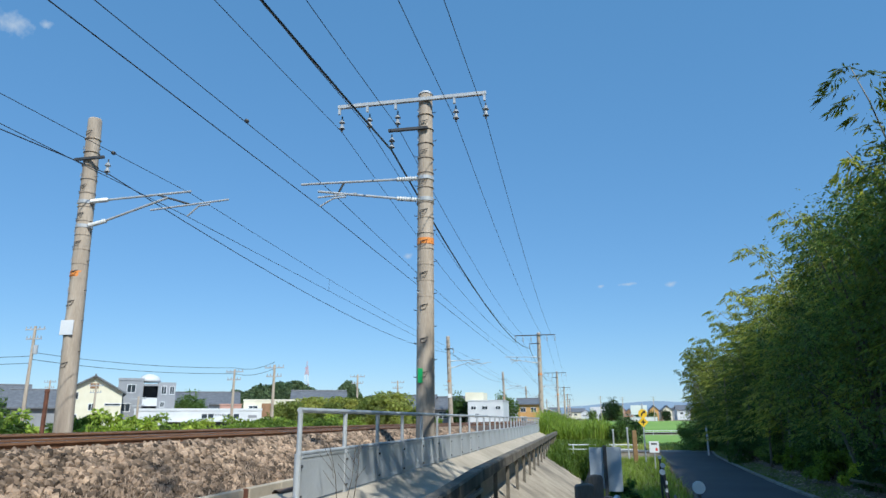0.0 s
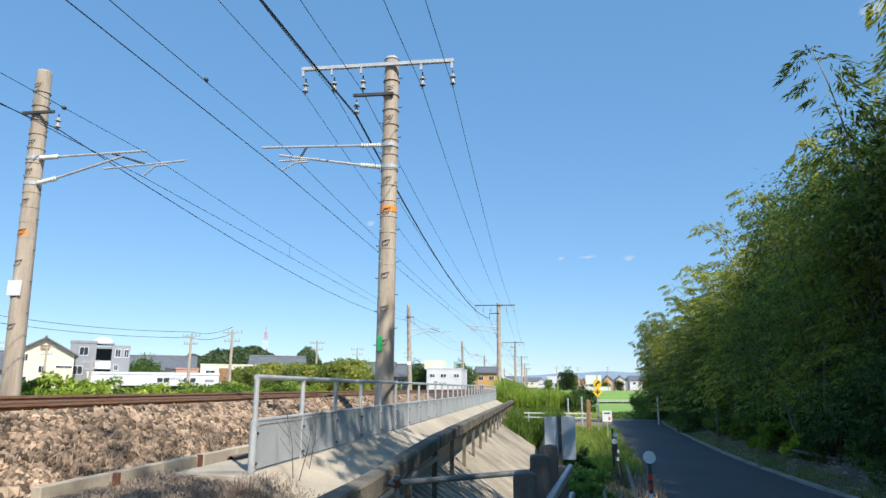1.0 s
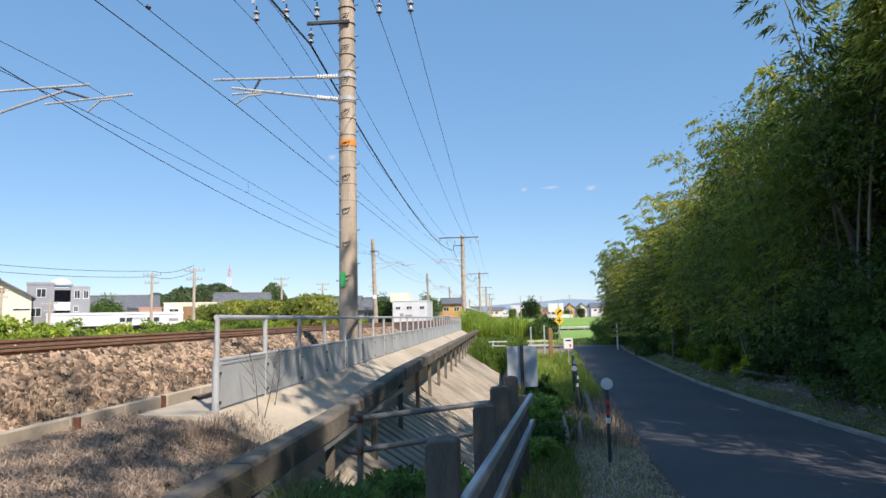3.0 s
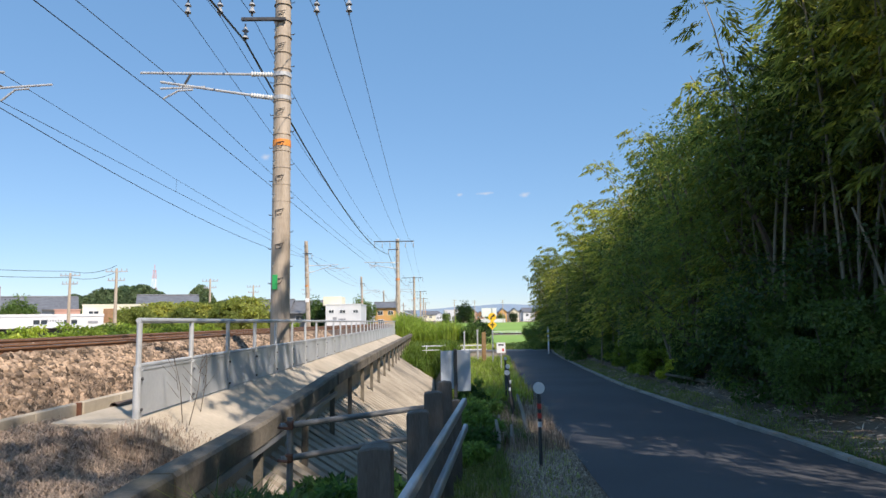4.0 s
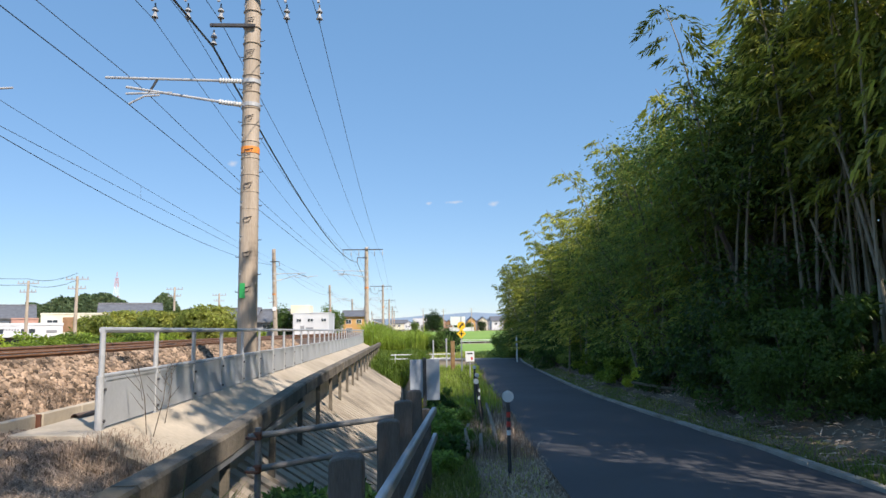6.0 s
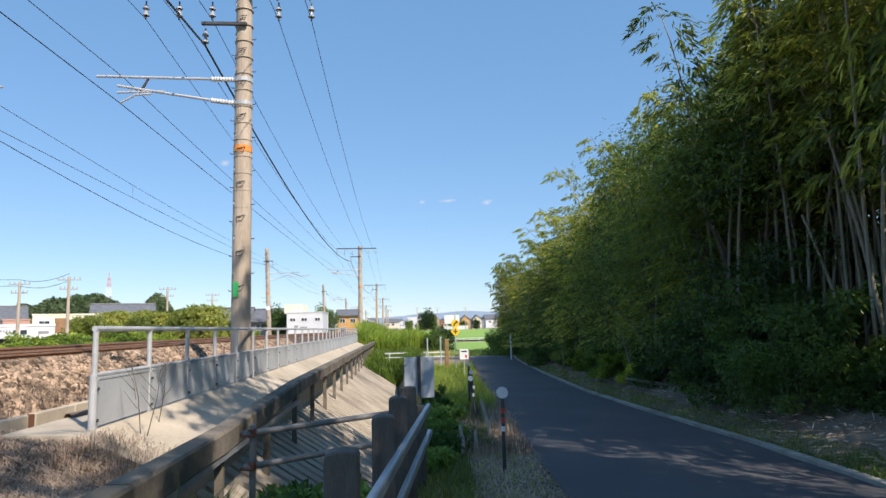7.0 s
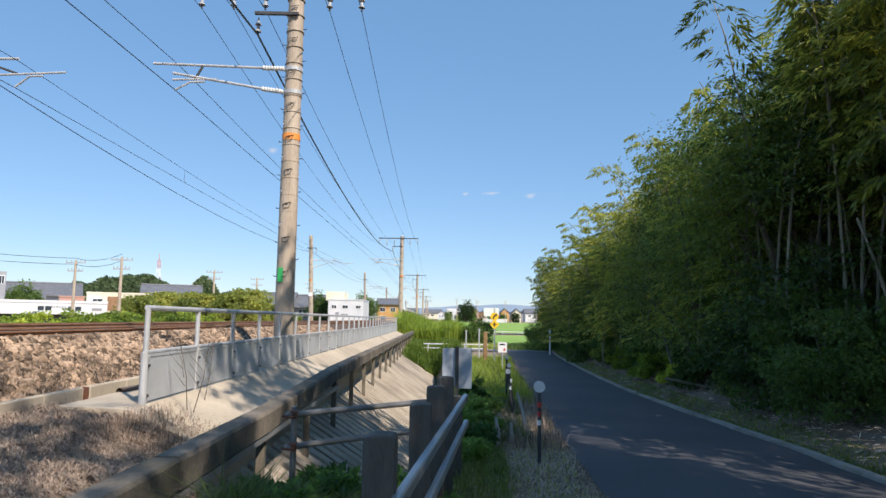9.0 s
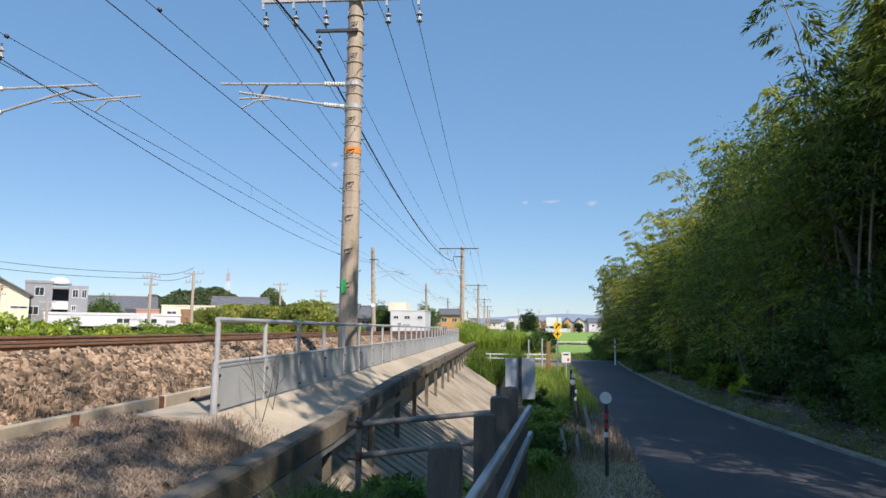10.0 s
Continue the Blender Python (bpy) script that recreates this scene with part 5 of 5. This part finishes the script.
def utility(x, y, h, label="grey concrete utility pole with a cross-arm"):
    o = thing("utility_pole", label, "utility pole", (x, y, 0.3), "utility poles")
    part("shaft", G().tube([(0, 0, 0), (0, 0, h)], [0.16, 0.10], 10), POLE, o)
    for z, w in ((h - 0.25, 0.9), (h - 1.0, 0.7)):
        a = part("cross_arm", G().box(-w, w, -0.05, 0.05, z - 0.05, z + 0.05), STEEL, o)
        for s in (-1, -0.5, 0.5, 1):
            part("insulator", G().tube([(s * w * 0.92, 0, z + 0.05), (s * w * 0.92, 0, z + 0.24)], [0.05, 0.03], 6), PORCD, a)
    part("transformer", G().tube([(0.28, 0, h - 2.2), (0.28, 0, h - 1.5)], 0.18, 10), STEEL, o) if y < 50 else None
    return o


for x, y, h in ((-32.6, 60, 6.2), (-26.1, 55, 6.1), (-25.1, 75, 6.5), (-24.3, 90, 6.6), (-41.9, 45, 8.7), (-54, 68, 5.6), (-22.5, 118, 7.5), (-69, 78, 6.8), (-47, 66, 4.0), (7.5, 240, 9.0), (26, 250, 9.0), (14.5, 235, 8.5)):
    utility(x, y, h)
for a, b in (((-41.9, 45), (-32.6, 60)), ((-32.6, 60), (-26.1, 55)), ((-70, 40), (-41.9, 45))):
    for dz in (0.0, 0.55):
        p0, p1 = Vector((*a, 6.4 + dz if a[0] < -35 else 6.1 + dz)), Vector((*b, 6.1 + dz))
        single("power_line", G().tube([tuple(p0.lerp(p1, t / 10) - Vector((0, 0, 0.35 * 4 * t / 10 * (1 - t / 10)))) for t in range(11)], 0.02, 4), WIRE, "thin dark power line between utility poles", "wire", group="power lines")

# red and white lattice tower
tw = thing("lattice_tower", "red and white lattice radio tower far behind the woods", "tower", (-251, 600, 4))
for k in range(6):
    z0, z1 = 8 * k, 8 * (k + 1)
    w0, w1 = 3.4 - 0.42 * k, 3.4 - 0.42 * (k + 1)
    g = G()
    for sx in (-1, 1):
        for sy in (-1, 1):
            g.tube([(sx * w0, sy * w0, z0), (sx * w1, sy * w1, z1)], 0.20, 5)
            g.tube([(sx * w0, sy * w0, z0), (-sx * w1, sy * w1, z1)], 0.10, 4)
    part("tower_section", g, HAZERED if k % 2 else WHITE, tw)
part("mast_tip", G().tube([(0, 0, 48), (0, 0, 53)], 0.3, 6), HAZERED, tw)


# wooded hill and far hills
def woods(name, cx, cy, rx, ry, h, n, size, label):
    u, a = np.sqrt(rng.random(n)), rng.uniform(0, 6.28, n)
    x, y = cx + rx * u * np.cos(a), cy + ry * u * np.sin(a)
    nz = np.array([noise.noise((p * 0.07, q * 0.07, 3)) for p, q in zip(x, y)])
    z = far_z(cy) + h * (1 - u ** 2.2) * (0.78 + 0.45 * nz) * rng.uniform(0.75, 1.0, n) ** 0.5 + 1.0
    P = np.stack([x, y, z], 1)
    v, f = leaf_arrays(P, unit(rng.normal(size=(n, 3)) + np.array([0, 0, 0.2])), rng.uniform(0.6, 1.4, n) * size, rng.uniform(0.5, 0.9, n) * size)
    raw(name, v, f, WOODS, label, "woods", "stuff")
    g = G()
    for i in range(8):
        for j in range(24):
            t, b = i / 7, j / 24 * 2 * math.pi
            g.v.append((cx + rx * t * math.cos(b), cy + ry * t * math.sin(b), far_z(cy) + h * 0.62 * (1 - t ** 2.2) - 0.3))
    for i in range(7):
        for j in range(24):
            g.f.append([i * 24 + j, i * 24 + (j + 1) % 24, (i + 1) * 24 + (j + 1) % 24, (i + 1) * 24 + j])
    raw("hill", g.v, g.f, WOODS, "dark wooded hill under the trees", "hill", "structure")


woods("far_woods", -163, 350, 42, 24, 22, 22000, 2.0, "dark green wooded hill behind the houses")
woods("far_woods", -122, 350, 13, 14, 21, 6000, 1.5, "clump of dark green trees behind the houses")
woods("far_woods", -96, 330, 18, 14, 14, 5000, 1.4, "low dark trees behind the thicket")
woods("far_woods", -330, 330, 45, 20, 19, 6000, 1.8, "dark woods far behind the houses")
g = G()
hx = np.linspace(-2600, 3200, 160)
for x in hx:
    z = 46 + 34 * max(0, noise.noise((x * 0.0016, 0, 0)) + 0.45) + 8 * noise.noise((x * 0.007, 4, 0))
    g.v += [(x, 3200, 0), (x, 3200, z), (x, 3600, z * 0.9)]
for i in range(159):
    g.f += [[3 * i, 3 * i + 3, 3 * i + 4, 3 * i + 1], [3 * i + 1, 3 * i + 4, 3 * i + 5, 3 * i + 2]]
raw("backdrop", g.v, g.f, HILLS, "low blue hills on the horizon", "hills", "structure")


# ---- train, far down the line ----
def train_car(y, front):
    """A 20 m stainless car with orange stripes; its near end at y."""
    o = thing("train_car", "stainless commuter train car with orange stripes on the far track", "train", (-10.4, y, RAIL_Z), "train cars")
    body = [(-1.42, 0.95), (1.42, 0.95), (1.46, 2.2), (1.42, 3.25), (1.05, 3.55), (-1.05, 3.55), (-1.42, 3.25), (-1.46, 2.2)]
    part("body", G().prism(body, "y", 0, 19.4), WHITE if front else TRAINS, o, bevel=0.03) if front else part("body", G().prism(body, "y", 0, 19.4), TRAINS, o)
    for s in (-1, 1):
        for z0, z1 in ((1.62, 1.85), (2.98, 3.1)):
            part("stripe", G().box(s * 1.455, s * 1.475, 0.1, 19.3, z0, z1), ORANGE, o, "orange stripe")
        for k in range(5):
            part("window", G().box(s * 1.455, s * 1.478, 1.2 + 3.7 * k, 3.4 + 3.7 * k, 2.05, 2.85), GLASS, o)
    for yb in (2.8, 16.6):
        b = part("bogie", G().box(-0.9, 0.9, yb - 1.3, yb + 1.3, 0.45, 0.75), DARKST, o)
        for dy in (-1.0, 1.0):
            for s in (-0.53, 0.53):
                part("wheel", G().tube([(s - 0.06, yb + dy, 0.43), (s + 0.06, yb + dy, 0.43)], 0.43, 16), RUST, b)
    part("underframe", G().box(-1.2, 1.2, 5, 14.5, 0.4, 0.93), DARKST, o)
    part("roof_unit", G().box(-0.8, 0.8, 7.5, 12, 3.57, 3.85), TRAINS, o)
    if front:
        part("front_band", G().box(-1.44, 1.44, -0.03, -0.005, 1.62, 1.86), ORANGE, o, "orange stripe")
        for x0, x1 in ((-1.32, -0.45), (-0.36, 0.36), (0.45, 1.32)):
            part("windscreen", G().box(x0, x1, -0.04, -0.006, 2.0, 3.0), GLASS, o)
        for s in (-1, 1):
            part("headlight", G().box(s * 1.05 - 0.18, s * 1.05 + 0.18, -0.05, -0.031, 1.66, 1.82), GLASS, o)
        part("coupler", G().box(-0.2, 0.2, -0.5, 0.0, 0.75, 1.05), DARKST, o)


for k in range(5):
    train_car(190 + 20 * k, k == 0)


# ---- small clouds, far off ----
def cloud_material():
    m = bpy.data.materials.new("cloud")
    m.use_nodes = True
    n, l = m.node_tree.nodes, m.node_tree.links
    n.remove(n["Principled BSDF"])
    tc, mp = n.new("ShaderNodeTexCoord"), n.new("ShaderNodeMapping")
    mp.inputs["Location"].default_value, mp.inputs["Scale"].default_value = (-0.5, -0.5, 0), (1, 1, 0)
    l.new(tc.outputs["Generated"], mp.inputs[0])
    ln = n.new("ShaderNodeVectorMath")
    ln.operation = "LENGTH"
    l.new(mp.outputs[0], ln.inputs[0])
    fall = n.new("ShaderNodeMapRange")
    fall.inputs[1].default_value, fall.inputs[2].default_value, fall.inputs[3].default_value, fall.inputs[4].default_value = 0.05, 0.5, 0.55, -0.35
    l.new(ln.outputs["Value"], fall.inputs[0])
    nz = n.new("ShaderNodeTexNoise")
    nz.inputs["Scale"].default_value, nz.inputs["Detail"].default_value = 0.045, 6
    l.new(tc.outputs["Object"], nz.inputs["Vector"])
    ad = n.new("ShaderNodeMath")
    l.new(fall.outputs[0], ad.inputs[0]), l.new(nz.outputs[0], ad.inputs[1])
    al = n.new("ShaderNodeMapRange")
    al.inputs[1].default_value, al.inputs[2].default_value, al.inputs[4].default_value = 0.5, 1.15, 0.7
    l.new(ad.outputs[0], al.inputs[0])
    tr, em, mx = n.new("ShaderNodeBsdfTransparent"), n.new("ShaderNodeEmission"), n.new("ShaderNodeMixShader")
    em.inputs[0].default_value, em.inputs[1].default_value = (0.86, 0.92, 1.0, 1), 0.62
    l.new(al.outputs[0], mx.inputs[0]), l.new(tr.outputs[0], mx.inputs[1]), l.new(em.outputs[0], mx.inputs[2])
    l.new(mx.outputs[0], n["Material Output"].inputs[0])
    return m


CLOUD = cloud_material()
for c, w, h in (((-1622, 1494, 1180), 170, 125), ((-1557, 1545, 1202), 60, 45), ((1043, 1971, 1132), 160, 110), ((103, 2453, 474), 45, 22), ((201, 2446, 476), 110, 20), ((345, 2432, 467), 70, 34), ((-599, 2352, 603), 60, 38)):
    g = G()
    for j in range(7):
        for i in range(7):
            u, v = i / 6 - 0.5, j / 6 - 0.5
            g.v.append((u * w, v * h, -0.1 * w * (u * u + v * v)))
    for j in range(6):
        for i in range(6):
            g.f.append([j * 7 + i, j * 7 + i + 1, (j + 1) * 7 + i + 1, (j + 1) * 7 + i])
    o = raw("cloud", g.v, g.f, CLOUD, "small thin white cloud in the blue sky", "cloud", "structure")
    o.matrix_basis = look(c, (0, 0, 1.6)) @ pose(0, 0, 0, 0, 0, 0)
